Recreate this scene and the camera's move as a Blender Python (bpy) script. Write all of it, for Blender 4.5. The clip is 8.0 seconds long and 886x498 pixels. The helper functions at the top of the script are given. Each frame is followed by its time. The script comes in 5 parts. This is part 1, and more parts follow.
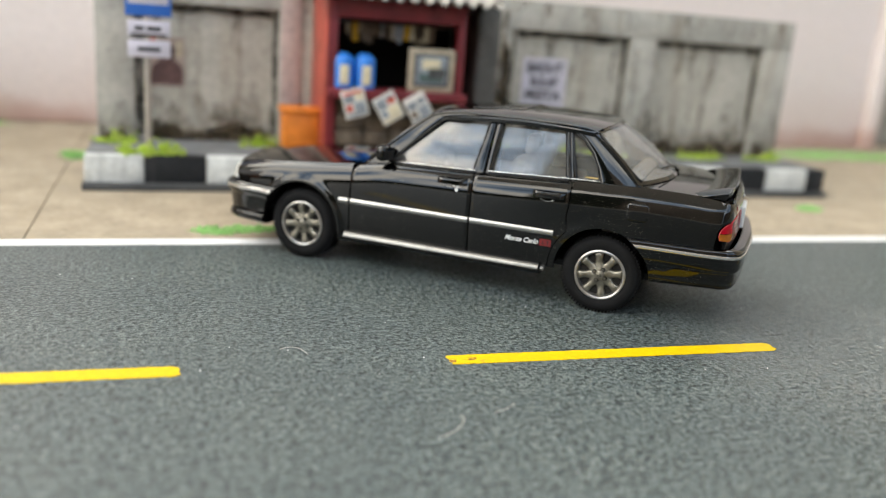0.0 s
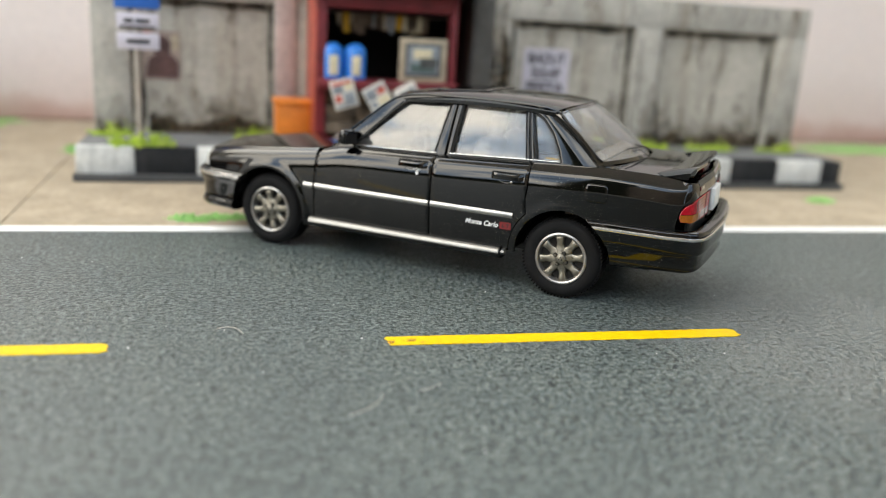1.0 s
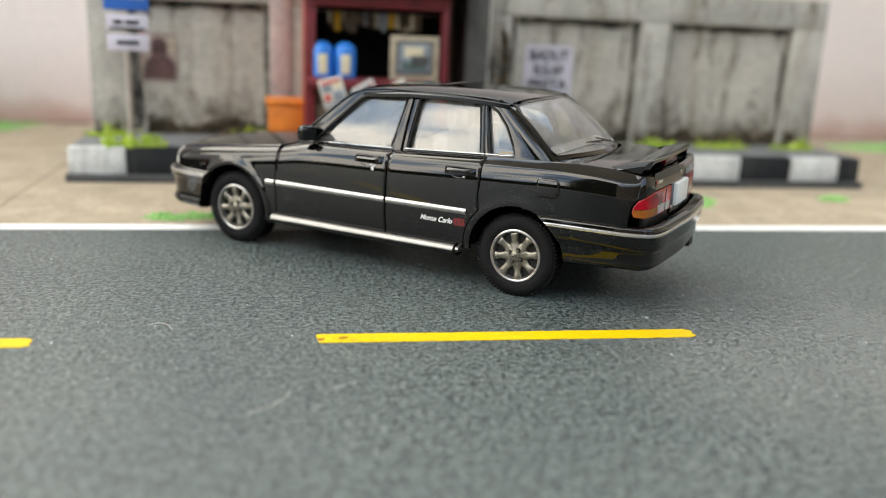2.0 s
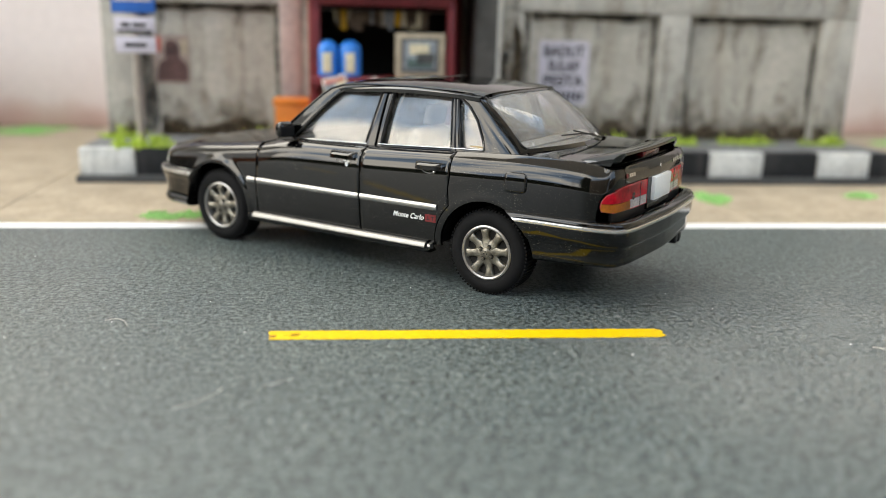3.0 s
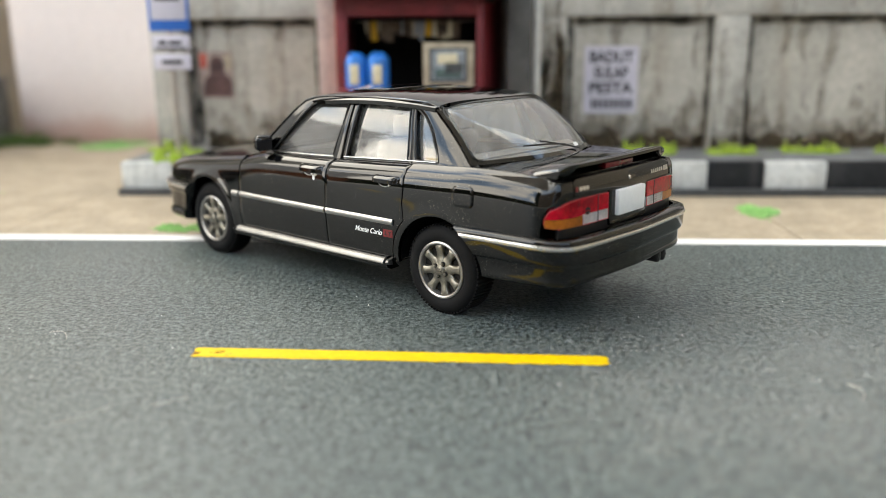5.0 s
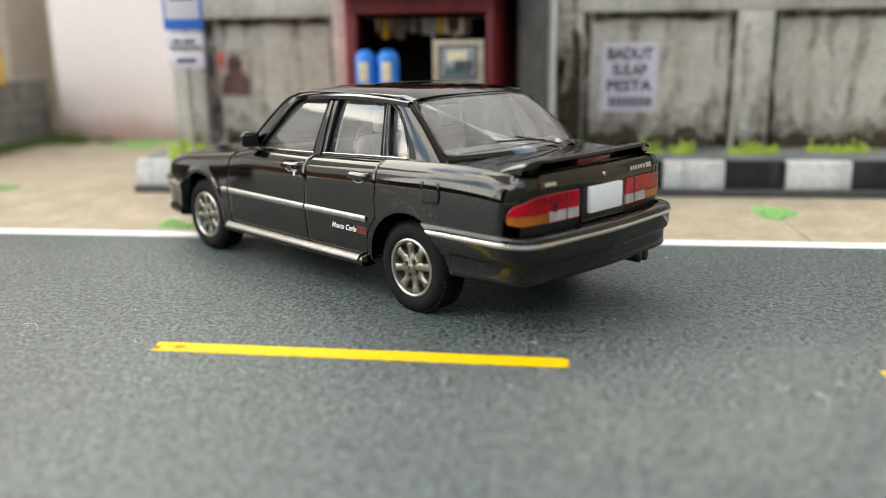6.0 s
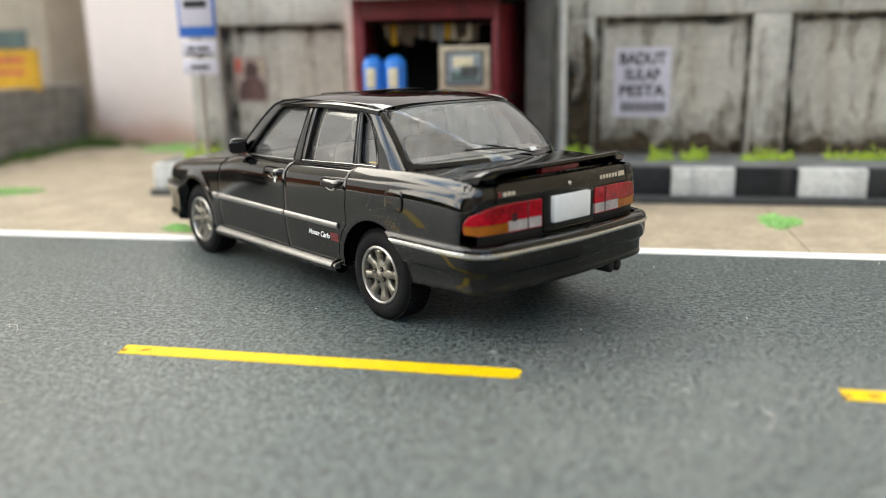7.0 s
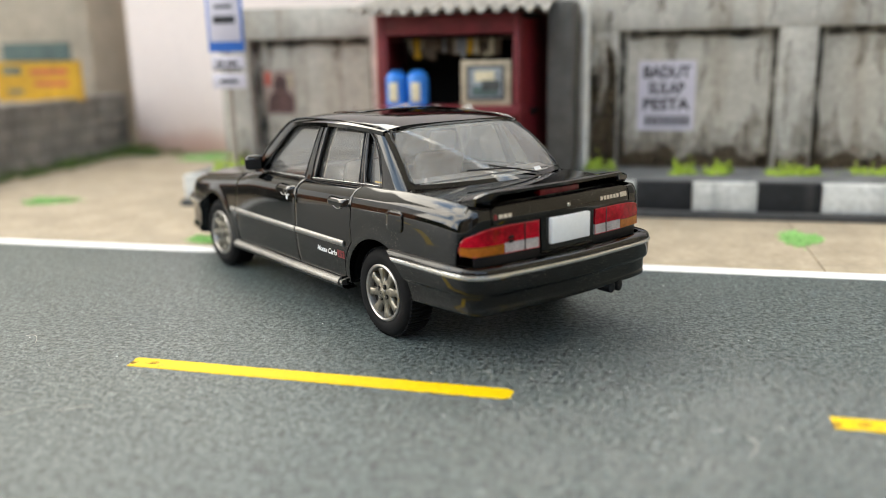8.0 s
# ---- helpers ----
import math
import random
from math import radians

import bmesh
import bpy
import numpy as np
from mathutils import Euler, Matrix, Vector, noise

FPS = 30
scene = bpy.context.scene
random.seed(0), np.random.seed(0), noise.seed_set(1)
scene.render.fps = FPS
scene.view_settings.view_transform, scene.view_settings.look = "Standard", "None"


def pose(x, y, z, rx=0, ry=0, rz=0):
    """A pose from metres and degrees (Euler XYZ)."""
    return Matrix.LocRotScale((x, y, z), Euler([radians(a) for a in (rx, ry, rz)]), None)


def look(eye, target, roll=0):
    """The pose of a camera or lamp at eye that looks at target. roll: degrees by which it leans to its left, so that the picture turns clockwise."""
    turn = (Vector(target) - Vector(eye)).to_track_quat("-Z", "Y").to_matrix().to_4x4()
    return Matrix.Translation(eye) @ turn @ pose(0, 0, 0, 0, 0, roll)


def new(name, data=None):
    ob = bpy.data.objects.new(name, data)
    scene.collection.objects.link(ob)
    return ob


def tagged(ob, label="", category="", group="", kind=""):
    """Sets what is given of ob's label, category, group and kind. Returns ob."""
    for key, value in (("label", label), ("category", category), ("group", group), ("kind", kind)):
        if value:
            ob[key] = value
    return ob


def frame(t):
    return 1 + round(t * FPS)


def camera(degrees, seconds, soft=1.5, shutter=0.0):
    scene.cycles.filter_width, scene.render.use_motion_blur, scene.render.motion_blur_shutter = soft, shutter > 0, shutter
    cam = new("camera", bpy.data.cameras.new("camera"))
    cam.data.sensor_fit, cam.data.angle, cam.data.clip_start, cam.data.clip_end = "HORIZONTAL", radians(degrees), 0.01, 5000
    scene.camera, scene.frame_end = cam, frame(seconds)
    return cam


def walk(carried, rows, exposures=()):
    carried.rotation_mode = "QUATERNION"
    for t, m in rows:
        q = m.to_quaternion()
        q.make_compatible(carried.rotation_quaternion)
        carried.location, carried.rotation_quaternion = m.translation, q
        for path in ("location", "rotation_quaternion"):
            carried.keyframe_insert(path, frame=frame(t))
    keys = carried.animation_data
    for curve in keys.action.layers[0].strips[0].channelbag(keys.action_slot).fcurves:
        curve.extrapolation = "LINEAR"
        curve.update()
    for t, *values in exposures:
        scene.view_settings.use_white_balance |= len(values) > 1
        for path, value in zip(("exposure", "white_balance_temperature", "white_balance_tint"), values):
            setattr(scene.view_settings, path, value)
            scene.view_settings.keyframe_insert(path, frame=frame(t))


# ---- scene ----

# A 1:64 model car on a diorama street. All lengths below are millimetres; MM turns them into metres.
MM = 0.001

cam = camera(55.51, 8.0, soft=0.75)
# seconds, eye (mm), yaw, pitch, roll (degrees)
PATH = [
    (0.0, 0.00, 0.00, 32.77, -18.78, -15.25, 4.47),
    (0.5, 5.38, -1.11, 32.29, -17.06, -15.14, 4.03),
    (1.0, 11.17, -1.93, 30.37, -15.15, -15.06, 3.55),
    (1.5, 17.45, -2.46, 29.89, -13.20, -14.97, 3.09),
    (3.0, 33.82, -2.16, 28.53, -6.78, -14.82, 1.43),
    (3.5, 38.53, -1.56, 28.62, -4.41, -14.71, 0.88),
    (4.0, 42.98, -1.22, 29.35, -1.97, -14.52, 0.34),
    (4.5, 48.19, -0.05, 28.96, 0.39, -14.32, -0.08),
    (6.0, 61.86, 3.45, 27.41, 6.70, -14.04, -0.74),
    (6.5, 66.30, 4.30, 27.31, 8.62, -13.96, -0.87),
    (7.0, 70.59, 4.70, 27.92, 10.52, -13.85, -1.06),
    (7.5, 73.65, 4.90, 28.13, 12.18, -13.70, -1.17),
    (8.0, 75.15, 4.66, 29.65, 13.66, -13.52, -1.23),
]
walk(cam, [(t, pose(x * MM, y * MM, z * MM, 0, 0, yaw) @ pose(0, 0, 0, 90 + pitch) @ pose(0, 0, 0, 0, 0, roll))
           for t, x, y, z, yaw, pitch, roll in PATH], exposures=[(0.0, 0.26), (3.5, 0.31), (8.0, 0.40)])
# macro lens: shallow depth of field, set on the car
cam.data.dof.use_dof = True
cam.data.dof.focus_distance = 91 * MM
cam.data.dof.aperture_fstop = 19.0

# ---- light: open shade under a bright sky with broken cloud ----
SUN_ELEV, SUN_AZ = 48.0, 20.0
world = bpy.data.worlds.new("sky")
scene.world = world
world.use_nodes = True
wn, wl = world.node_tree.nodes, world.node_tree.links
wn.clear()
sky = wn.new("ShaderNodeTexSky")
sky.sky_type = 'NISHITA'
sky.sun_disc = False
sky.sun_elevation = radians(SUN_ELEV)
sky.sun_rotation = radians(SUN_AZ)
sky_bg = wn.new("ShaderNodeBackground")
sky_bg.inputs[1].default_value = 0.15
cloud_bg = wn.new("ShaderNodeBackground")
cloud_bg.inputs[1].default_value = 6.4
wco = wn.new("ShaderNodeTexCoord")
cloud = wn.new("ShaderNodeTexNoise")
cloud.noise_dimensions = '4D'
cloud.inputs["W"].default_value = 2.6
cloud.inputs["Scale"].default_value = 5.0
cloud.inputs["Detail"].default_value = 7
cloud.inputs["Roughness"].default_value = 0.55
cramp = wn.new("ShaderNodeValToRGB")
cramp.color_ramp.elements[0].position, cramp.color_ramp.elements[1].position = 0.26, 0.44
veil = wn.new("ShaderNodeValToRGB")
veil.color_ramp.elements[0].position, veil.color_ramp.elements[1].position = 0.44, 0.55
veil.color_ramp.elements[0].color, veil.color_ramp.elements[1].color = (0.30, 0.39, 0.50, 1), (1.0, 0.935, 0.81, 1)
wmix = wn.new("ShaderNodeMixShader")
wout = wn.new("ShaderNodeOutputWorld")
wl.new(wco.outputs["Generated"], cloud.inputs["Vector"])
# broken cloud, biased to put bright sky into the car's reflections
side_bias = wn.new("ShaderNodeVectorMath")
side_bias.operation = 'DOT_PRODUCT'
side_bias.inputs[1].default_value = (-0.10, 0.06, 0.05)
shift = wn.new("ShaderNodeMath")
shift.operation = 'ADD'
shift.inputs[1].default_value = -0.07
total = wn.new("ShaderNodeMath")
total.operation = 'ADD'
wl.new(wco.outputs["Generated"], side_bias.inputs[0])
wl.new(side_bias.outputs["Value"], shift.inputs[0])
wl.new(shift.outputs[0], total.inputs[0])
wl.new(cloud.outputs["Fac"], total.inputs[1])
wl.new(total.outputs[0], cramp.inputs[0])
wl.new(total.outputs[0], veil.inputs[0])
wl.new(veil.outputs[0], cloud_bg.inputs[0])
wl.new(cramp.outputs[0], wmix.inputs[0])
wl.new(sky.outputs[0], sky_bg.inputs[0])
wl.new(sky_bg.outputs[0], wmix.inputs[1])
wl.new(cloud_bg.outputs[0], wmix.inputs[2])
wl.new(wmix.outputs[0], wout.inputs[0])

sun = new("sun", bpy.data.lights.new("sun", 'SUN'))
sun.data.energy, sun.data.angle, sun.data.color = 5.0, radians(1), (1.0, 0.95, 0.88)
sun.matrix_world = look((0, 0, 1), (-math.sin(radians(SUN_AZ)) * math.cos(radians(SUN_ELEV)), -math.cos(radians(SUN_AZ)) * math.cos(radians(SUN_ELEV)), 1 - math.sin(radians(SUN_ELEV))))

# ---- materials ----
def material(name):
    m = bpy.data.materials.new(name)
    m.use_nodes = True
    n = m.node_tree.nodes
    return m, n, m.node_tree.links, n["Principled BSDF"]


def texture(n, l, kind, scale, detail=3.0, rough=0.55, coord="Object"):
    co = n.new("ShaderNodeTexCoord")
    t = n.new(kind)
    t.inputs["Scale"].default_value = scale
    if kind == "ShaderNodeTexNoise":
        t.inputs["Detail"].default_value, t.inputs["Roughness"].default_value = detail, rough
    l.new(co.outputs[coord], t.inputs["Vector"])
    return t


def ramp(n, l, fac, stops):
    r = n.new("ShaderNodeValToRGB")
    e = r.color_ramp.elements
    while len(e) < len(stops):
        e.new(0.5)
    for k, (p, c) in enumerate(stops):
        e[k].position = p
        e[k].color = (*c, 1) if len(c) == 3 else c
    l.new(fac, r.inputs[0])
    return r.outputs[0]


def mix(n, l, fac, a, b, mode='MIX'):
    m = n.new("ShaderNodeMix")
    m.data_type, m.blend_type = 'RGBA', mode
    for socket, v in ((m.inputs[0], fac), (m.inputs[6], a), (m.inputs[7], b)):
        if isinstance(v, (int, float)):
            socket.default_value = v
        elif isinstance(v, tuple):
            socket.default_value = (*v, 1)
        else:
            l.new(v, socket)
    return m.outputs[2]


def bump(n, l, p, height, strength, dist):
    b = n.new("ShaderNodeBump")
    b.inputs["Strength"].default_value, b.inputs["Distance"].default_value = strength, dist
    l.new(height, b.inputs["Height"])
    l.new(b.outputs[0], p.inputs["Normal"])


def plain(name, colour, rough=0.5, metal=0.0, vary=0.15, scale=400.0, coat=0.0, relief=0.0):
    """A paint or plastic with grain at two scales."""
    m, n, l, p = material(name)
    a = texture(n, l, "ShaderNodeTexNoise", scale, 4)
    b = texture(n, l, "ShaderNodeTexNoise", scale * 7, 2)
    dark = tuple(c * (1 - vary) for c in colour)
    light = tuple(min(1, c * (1 + vary)) for c in colour)
    c1 = ramp(n, l, a.outputs["Fac"], [(0.3, dark), (0.7, light)])
    c2 = ramp(n, l, b.outputs["Fac"], [(0.3, (1 - vary,) * 3), (0.7, (1, 1, 1))])
    l.new(mix(n, l, 1.0, c1, c2, 'MULTIPLY'), p.inputs["Base Color"])
    p.inputs["Roughness"].default_value, p.inputs["Metallic"].default_value = rough, metal
    p.inputs["Coat Weight"].default_value = coat
    if relief:
        bump(n, l, p, b.outputs["Fac"], 0.5, relief * MM)
    return m


def asphalt_material():
    """Printed asphalt sheet: dark and pale specks of several sizes."""
    m, n, l, p = material("asphalt")
    a = texture(n, l, "ShaderNodeTexNoise", 2000, 3, 0.7)
    b = texture(n, l, "ShaderNodeTexNoise", 6400, 1, 0.5)
    c = texture(n, l, "ShaderNodeTexNoise", 45, 5, 0.6)
    d = texture(n, l, "ShaderNodeTexNoise", 800, 3, 0.7)
    grain = ramp(n, l, a.outputs["Fac"], [(0.385, (0.005, 0.009, 0.010)), (0.45, (0.044, 0.057, 0.057)), (0.51, (0.094, 0.112, 0.110)), (0.64, (0.150, 0.170, 0.165))])
    fine = ramp(n, l, b.outputs["Fac"], [(0.38, (0.45, 0.455, 0.455)), (0.60, (1.44, 1.44, 1.44))])
    broad = ramp(n, l, c.outputs["Fac"], [(0.3, (0.84, 0.87, 0.89)), (0.7, (1.10, 1.09, 1.07))])
    flecks = ramp(n, l, d.outputs["Fac"], [(0.36, (0.62, 0.63, 0.64)), (0.47, (0.97, 0.98, 0.98)), (0.66, (1.32, 1.32, 1.30))])
    col = mix(n, l, 1.0, mix(n, l, 1.0, grain, fine, 'MULTIPLY'), broad, 'MULTIPLY')
    l.new(mix(n, l, 1.0, col, flecks, 'MULTIPLY'), p.inputs["Base Color"])
    p.inputs["Roughness"].default_value = 0.40
    bump(n, l, p, a.outputs["Fac"], 0.8, 0.16 * MM)
    return m


def concrete_material(name, base, stain, amount=1.0):
    """Weathered grey render with rain streaks, soot and patches."""
    m, n, l, p = material(name)
    a = texture(n, l, "ShaderNodeTexNoise", 120, 6, 0.65)
    b = texture(n, l, "ShaderNodeTexNoise", 900, 4, 0.6)
    co = n.new("ShaderNodeTexCoord")
    mp = n.new("ShaderNodeMapping")
    mp.inputs["Scale"].default_value = (260, 260, 22)
    s = n.new("ShaderNodeTexNoise")
    s.inputs["Scale"].default_value, s.inputs["Detail"].default_value = 1.0, 5
    l.new(co.outputs["Object"], mp.inputs[0])
    l.new(mp.outputs[0], s.inputs["Vector"])
    lo = tuple(v * (1 - 0.32 * amount) for v in base)
    hi = tuple(min(1, v * (1 + 0.25 * amount)) for v in base)
    c1 = ramp(n, l, a.outputs["Fac"], [(0.3, lo), (0.7, hi)])
    streak = ramp(n, l, s.outputs["Fac"], [(0.52, (0, 0, 0)), (0.74, (0.75 * amount,) * 3)])
    c2 = mix(n, l, streak, c1, stain)
    c3 = ramp(n, l, b.outputs["Fac"], [(0.3, (0.8, 0.8, 0.8)), (0.7, (1.08, 1.08, 1.08))])
    l.new(mix(n, l, 1.0, c2, c3, 'MULTIPLY'), p.inputs["Base Color"])
    p.inputs["Roughness"].default_value = 0.9
    bump(n, l, p, b.outputs["Fac"], 0.4, 0.12 * MM)
    return m


def plaster_material():
    """White plaster gone pink with dirt near its foot."""
    m, n, l, p = material("pink_plaster")
    a = texture(n, l, "ShaderNodeTexNoise", 40, 6, 0.6)
    b = texture(n, l, "ShaderNodeTexNoise", 500, 3, 0.6)
    co = n.new("ShaderNodeTexCoord")
    sep = n.new("ShaderNodeSeparateXYZ")
    l.new(co.outputs["Object"], sep.inputs[0])
    add = n.new("ShaderNodeMath")
    add.operation = 'MULTIPLY_ADD'
    add.inputs[1].default_value = 0.018
    l.new(a.outputs["Fac"], add.inputs[0])
    l.new(sep.outputs["Z"], add.inputs[2])
    h = n.new("ShaderNodeMapRange")
    h.inputs["From Min"].default_value, h.inputs["From Max"].default_value = 0.004, 0.030
    l.new(add.outputs[0], h.inputs["Value"])
    tide = ramp(n, l, h.outputs[0], [(0.0, (0.44, 0.27, 0.21)), (0.30, (0.62, 0.43, 0.37)), (0.48, (0.79, 0.67, 0.63)), (1.0, (0.84, 0.75, 0.72))])
    fine = ramp(n, l, b.outputs["Fac"], [(0.3, (0.92, 0.92, 0.92)), (0.7, (1, 1, 1))])
    l.new(mix(n, l, 1.0, tide, fine, 'MULTIPLY'), p.inputs["Base Color"])
    p.inputs["Roughness"].default_value = 0.85
    bump(n, l, p, b.outputs["Fac"], 0.3, 0.1 * MM)
    return m


def pale_film_material(name, middle, radius, most):
    """A pale film that brightens the asphalt's colour, patchy and thinning out from its middle."""
    m, n, l, p = material(name)
    a = texture(n, l, "ShaderNodeTexNoise", 170, 5, 0.7)
    b = texture(n, l, "ShaderNodeTexNoise", 2000, 3, 0.7)
    g = texture(n, l, "ShaderNodeTexNoise", 60, 2)
    co = n.new("ShaderNodeTexCoord")
    fit = n.new("ShaderNodeMapping")
    fit.inputs["Scale"].default_value = tuple(1 / (r * MM) for r in radius) + (1,)
    fit.inputs["Location"].default_value = tuple(-c / r for c, r in zip(middle, radius)) + (0,)
    l.new(co.outputs["Object"], fit.inputs["Vector"])
    ball = n.new("ShaderNodeTexGradient")
    ball.gradient_type = 'SPHERICAL'
    l.new(fit.outputs[0], ball.inputs[0])
    film = ramp(n, l, ball.outputs["Fac"], [(0.0, (0, 0, 0)), (0.55, (most,) * 3)])
    patch = ramp(n, l, a.outputs["Fac"], [(0.32, (0.45, 0.45, 0.45)), (0.68, (1.3, 1.3, 1.3))])
    pit = ramp(n, l, b.outputs["Fac"], [(0.42, (0.08, 0.08, 0.08)), (0.56, (1.5, 1.5, 1.5))])
    l.new(mix(n, l, 1.0, mix(n, l, 1.0, film, patch, 'MULTIPLY'), pit, 'MULTIPLY'), p.inputs["Alpha"])
    l.new(ramp(n, l, g.outputs["Fac"], [(0.3, (0.24, 0.255, 0.25)), (0.7, (0.29, 0.30, 0.29))]), p.inputs["Base Color"])
    p.inputs["Roughness"].default_value = 0.7
    return m


def tape_material():
    """Yellow tape with rubbed and greyed spots."""
    m, n, l, p = material("yellow_tape")
    a = texture(n, l, "ShaderNodeTexNoise", 420, 5, 0.75)
    b = texture(n, l, "ShaderNodeTexNoise", 1500, 3, 0.6)
    base = ramp(n, l, b.outputs["Fac"], [(0.3, (0.665, 0.435, 0.001)), (0.7, (0.74, 0.508, 0.002))])
    rub = ramp(n, l, a.outputs["Fac"], [(0.62, (0, 0, 0)), (0.70, (0.75, 0.75, 0.75))])
    l.new(mix(n, l, rub, base, (0.34, 0.17, 0.05)), p.inputs["Base Color"])
    p.inputs["Roughness"].default_value = 0.45
    return m


def glass_material(name, ior=2.0, haze=(0.05, 0.13, 0.36), tint=(0.99, 0.99, 0.98)):
    """Clear moulded plastic glazing: see-through, glossy by its own Fresnel."""
    m, n, l, p = material(name)
    n.remove(p)
    t = n.new("ShaderNodeBsdfTransparent")
    t.inputs[0].default_value = (*tint, 1)
    g = n.new("ShaderNodeBsdfGlossy")
    g.inputs["Roughness"].default_value = 0.03
    f = n.new("ShaderNodeFresnel")
    f.inputs[0].default_value = ior
    k = n.new("ShaderNodeMixShader")
    l.new(f.outputs[0], k.inputs[0])
    l.new(t.outputs[0], k.inputs[1])
    l.new(g.outputs[0], k.inputs[2])
    l.new(k.outputs[0], n["Material Output"].inputs[0])
    # greasy smears and dust left on the plastic, over an even pale veil
    d = n.new("ShaderNodeBsdfDiffuse")
    d.inputs[0].default_value = (0.75, 0.73, 0.70, 1)
    h = texture(n, l, "ShaderNodeTexNoise", 420, 6, 0.75)
    smear = ramp(n, l, h.outputs["Fac"], [(0.40, (haze[0],) * 3), (0.62, (haze[1],) * 3), (0.72, (haze[2],) * 3)])
    top = n.new("ShaderNodeMixShader")
    l.new(smear, top.inputs[0])
    l.new(k.outputs[0], top.inputs[1])
    l.new(d.outputs[0], top.inputs[2])
    l.new(top.outputs[0], n["Material Output"].inputs[0])
    w = texture(n, l, "ShaderNodeTexNoise", 180, 2)
    b = n.new("ShaderNodeBump")
    b.inputs["Strength"].default_value, b.inputs["Distance"].default_value = 0.25, 0.03 * MM
    l.new(w.outputs["Fac"], b.inputs["Height"])
    l.new(b.outputs[0], g.inputs["Normal"])
    return m


def paint_material():
    """Glossy black car paint with dust specks."""
    m, n, l, p = material("black_paint")
    d = texture(n, l, "ShaderNodeTexNoise", 10500, 1, 0.5)
    a = texture(n, l, "ShaderNodeTexNoise", 130, 3)
    specks = ramp(n, l, d.outputs["Fac"], [(0.722, (0, 0, 0)), (0.74, (1, 1, 1))])
    where = ramp(n, l, a.outputs["Fac"], [(0.40, (0.12, 0.12, 0.12)), (0.60, (0.8, 0.8, 0.8))])
    l.new(mix(n, l, mix(n, l, 1.0, specks, where, 'MULTIPLY'), (0.0006, 0.0006, 0.0006), (0.36, 0.33, 0.27)), p.inputs["Base Color"])
    rough = ramp(n, l, a.outputs["Fac"], [(0.3, (0.03, 0.03, 0.03)), (0.7, (0.07, 0.07, 0.07))])
    l.new(rough, p.inputs["Roughness"])
    p.inputs["IOR"].default_value = 1.48
    w = texture(n, l, "ShaderNodeTexNoise", 260, 2)
    bump(n, l, p, w.outputs["Fac"], 0.12, 0.05 * MM)
    return m


ASPHALT = asphalt_material()
PAVING = concrete_material("beige_paving", (0.375, 0.312, 0.228), (0.30, 0.245, 0.17), 0.7)
WALL = concrete_material("grey_render", (0.44, 0.42, 0.375), (0.21, 0.165, 0.11), 0.75)
PANEL = concrete_material("stained_panel", (0.45, 0.42, 0.362), (0.22, 0.17, 0.11), 0.62)
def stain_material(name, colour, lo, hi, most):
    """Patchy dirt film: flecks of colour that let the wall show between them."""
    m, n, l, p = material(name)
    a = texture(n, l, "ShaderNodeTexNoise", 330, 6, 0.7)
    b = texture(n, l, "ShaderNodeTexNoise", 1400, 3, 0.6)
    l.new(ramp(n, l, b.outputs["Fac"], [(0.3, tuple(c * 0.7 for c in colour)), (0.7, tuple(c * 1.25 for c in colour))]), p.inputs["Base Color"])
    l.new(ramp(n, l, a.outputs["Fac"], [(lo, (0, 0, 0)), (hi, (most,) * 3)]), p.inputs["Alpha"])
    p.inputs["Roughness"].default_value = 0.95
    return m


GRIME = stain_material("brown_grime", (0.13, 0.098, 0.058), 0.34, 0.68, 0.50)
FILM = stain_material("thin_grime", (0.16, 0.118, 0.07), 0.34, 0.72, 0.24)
SCUFF = stain_material("brown_scuff", (0.30, 0.13, 0.035), 0.46, 0.66, 0.75)
EDGE_SHADE_WASH = stain_material("edge_shade_wash", (0.05, 0.045, 0.038), 0.30, 0.66, 0.62)
SOOT = concrete_material("sooty_edge", (0.075, 0.072, 0.062), (0.12, 0.10, 0.07), 1.0)
BASE_DARK = concrete_material("dark_base", (0.06, 0.062, 0.064), (0.09, 0.09, 0.09), 0.8)
SLAB = concrete_material("dark_slab", (0.17, 0.175, 0.18), (0.10, 0.10, 0.10))
KERB_WHITE = concrete_material("kerb_white", (0.60, 0.61, 0.59), (0.24, 0.25, 0.25), 1.0)
KERB_BLACK = concrete_material("kerb_black", (0.022, 0.023, 0.025), (0.06, 0.06, 0.06), 0.8)
BLOCK = concrete_material("grey_block", (0.25, 0.238, 0.22), (0.10, 0.085, 0.07), 0.9)
CREAM = concrete_material("cream_render", (0.50, 0.44, 0.35), (0.40, 0.34, 0.25), 0.5)
PLASTER = plaster_material()
DARK_GREEN = concrete_material("dark_green_screen", (0.035, 0.045, 0.022), (0.02, 0.03, 0.012), 1.0)
PALE_FLOOR = concrete_material("pale_floor", (0.60, 0.57, 0.52), (0.5, 0.46, 0.40), 0.3)
WHITEWASH = concrete_material("whitewash", (0.78, 0.75, 0.70), (0.6, 0.56, 0.5), 0.3)
BROWN_PLASTER = concrete_material("brown_plaster", (0.24, 0.20, 0.16), (0.16, 0.13, 0.10), 0.5)
PALE = concrete_material("pale_render", (0.52, 0.42, 0.39), (0.30, 0.27, 0.25), 0.6)
WHITE_LINE = plain("white_line", (0.80, 0.80, 0.80), 0.6, vary=0.08)
YELLOW = tape_material()
LIT_RED = plain("lit_red_wood", (0.40, 0.075, 0.05), 0.38, vary=0.3, scale=250, relief=0.05)
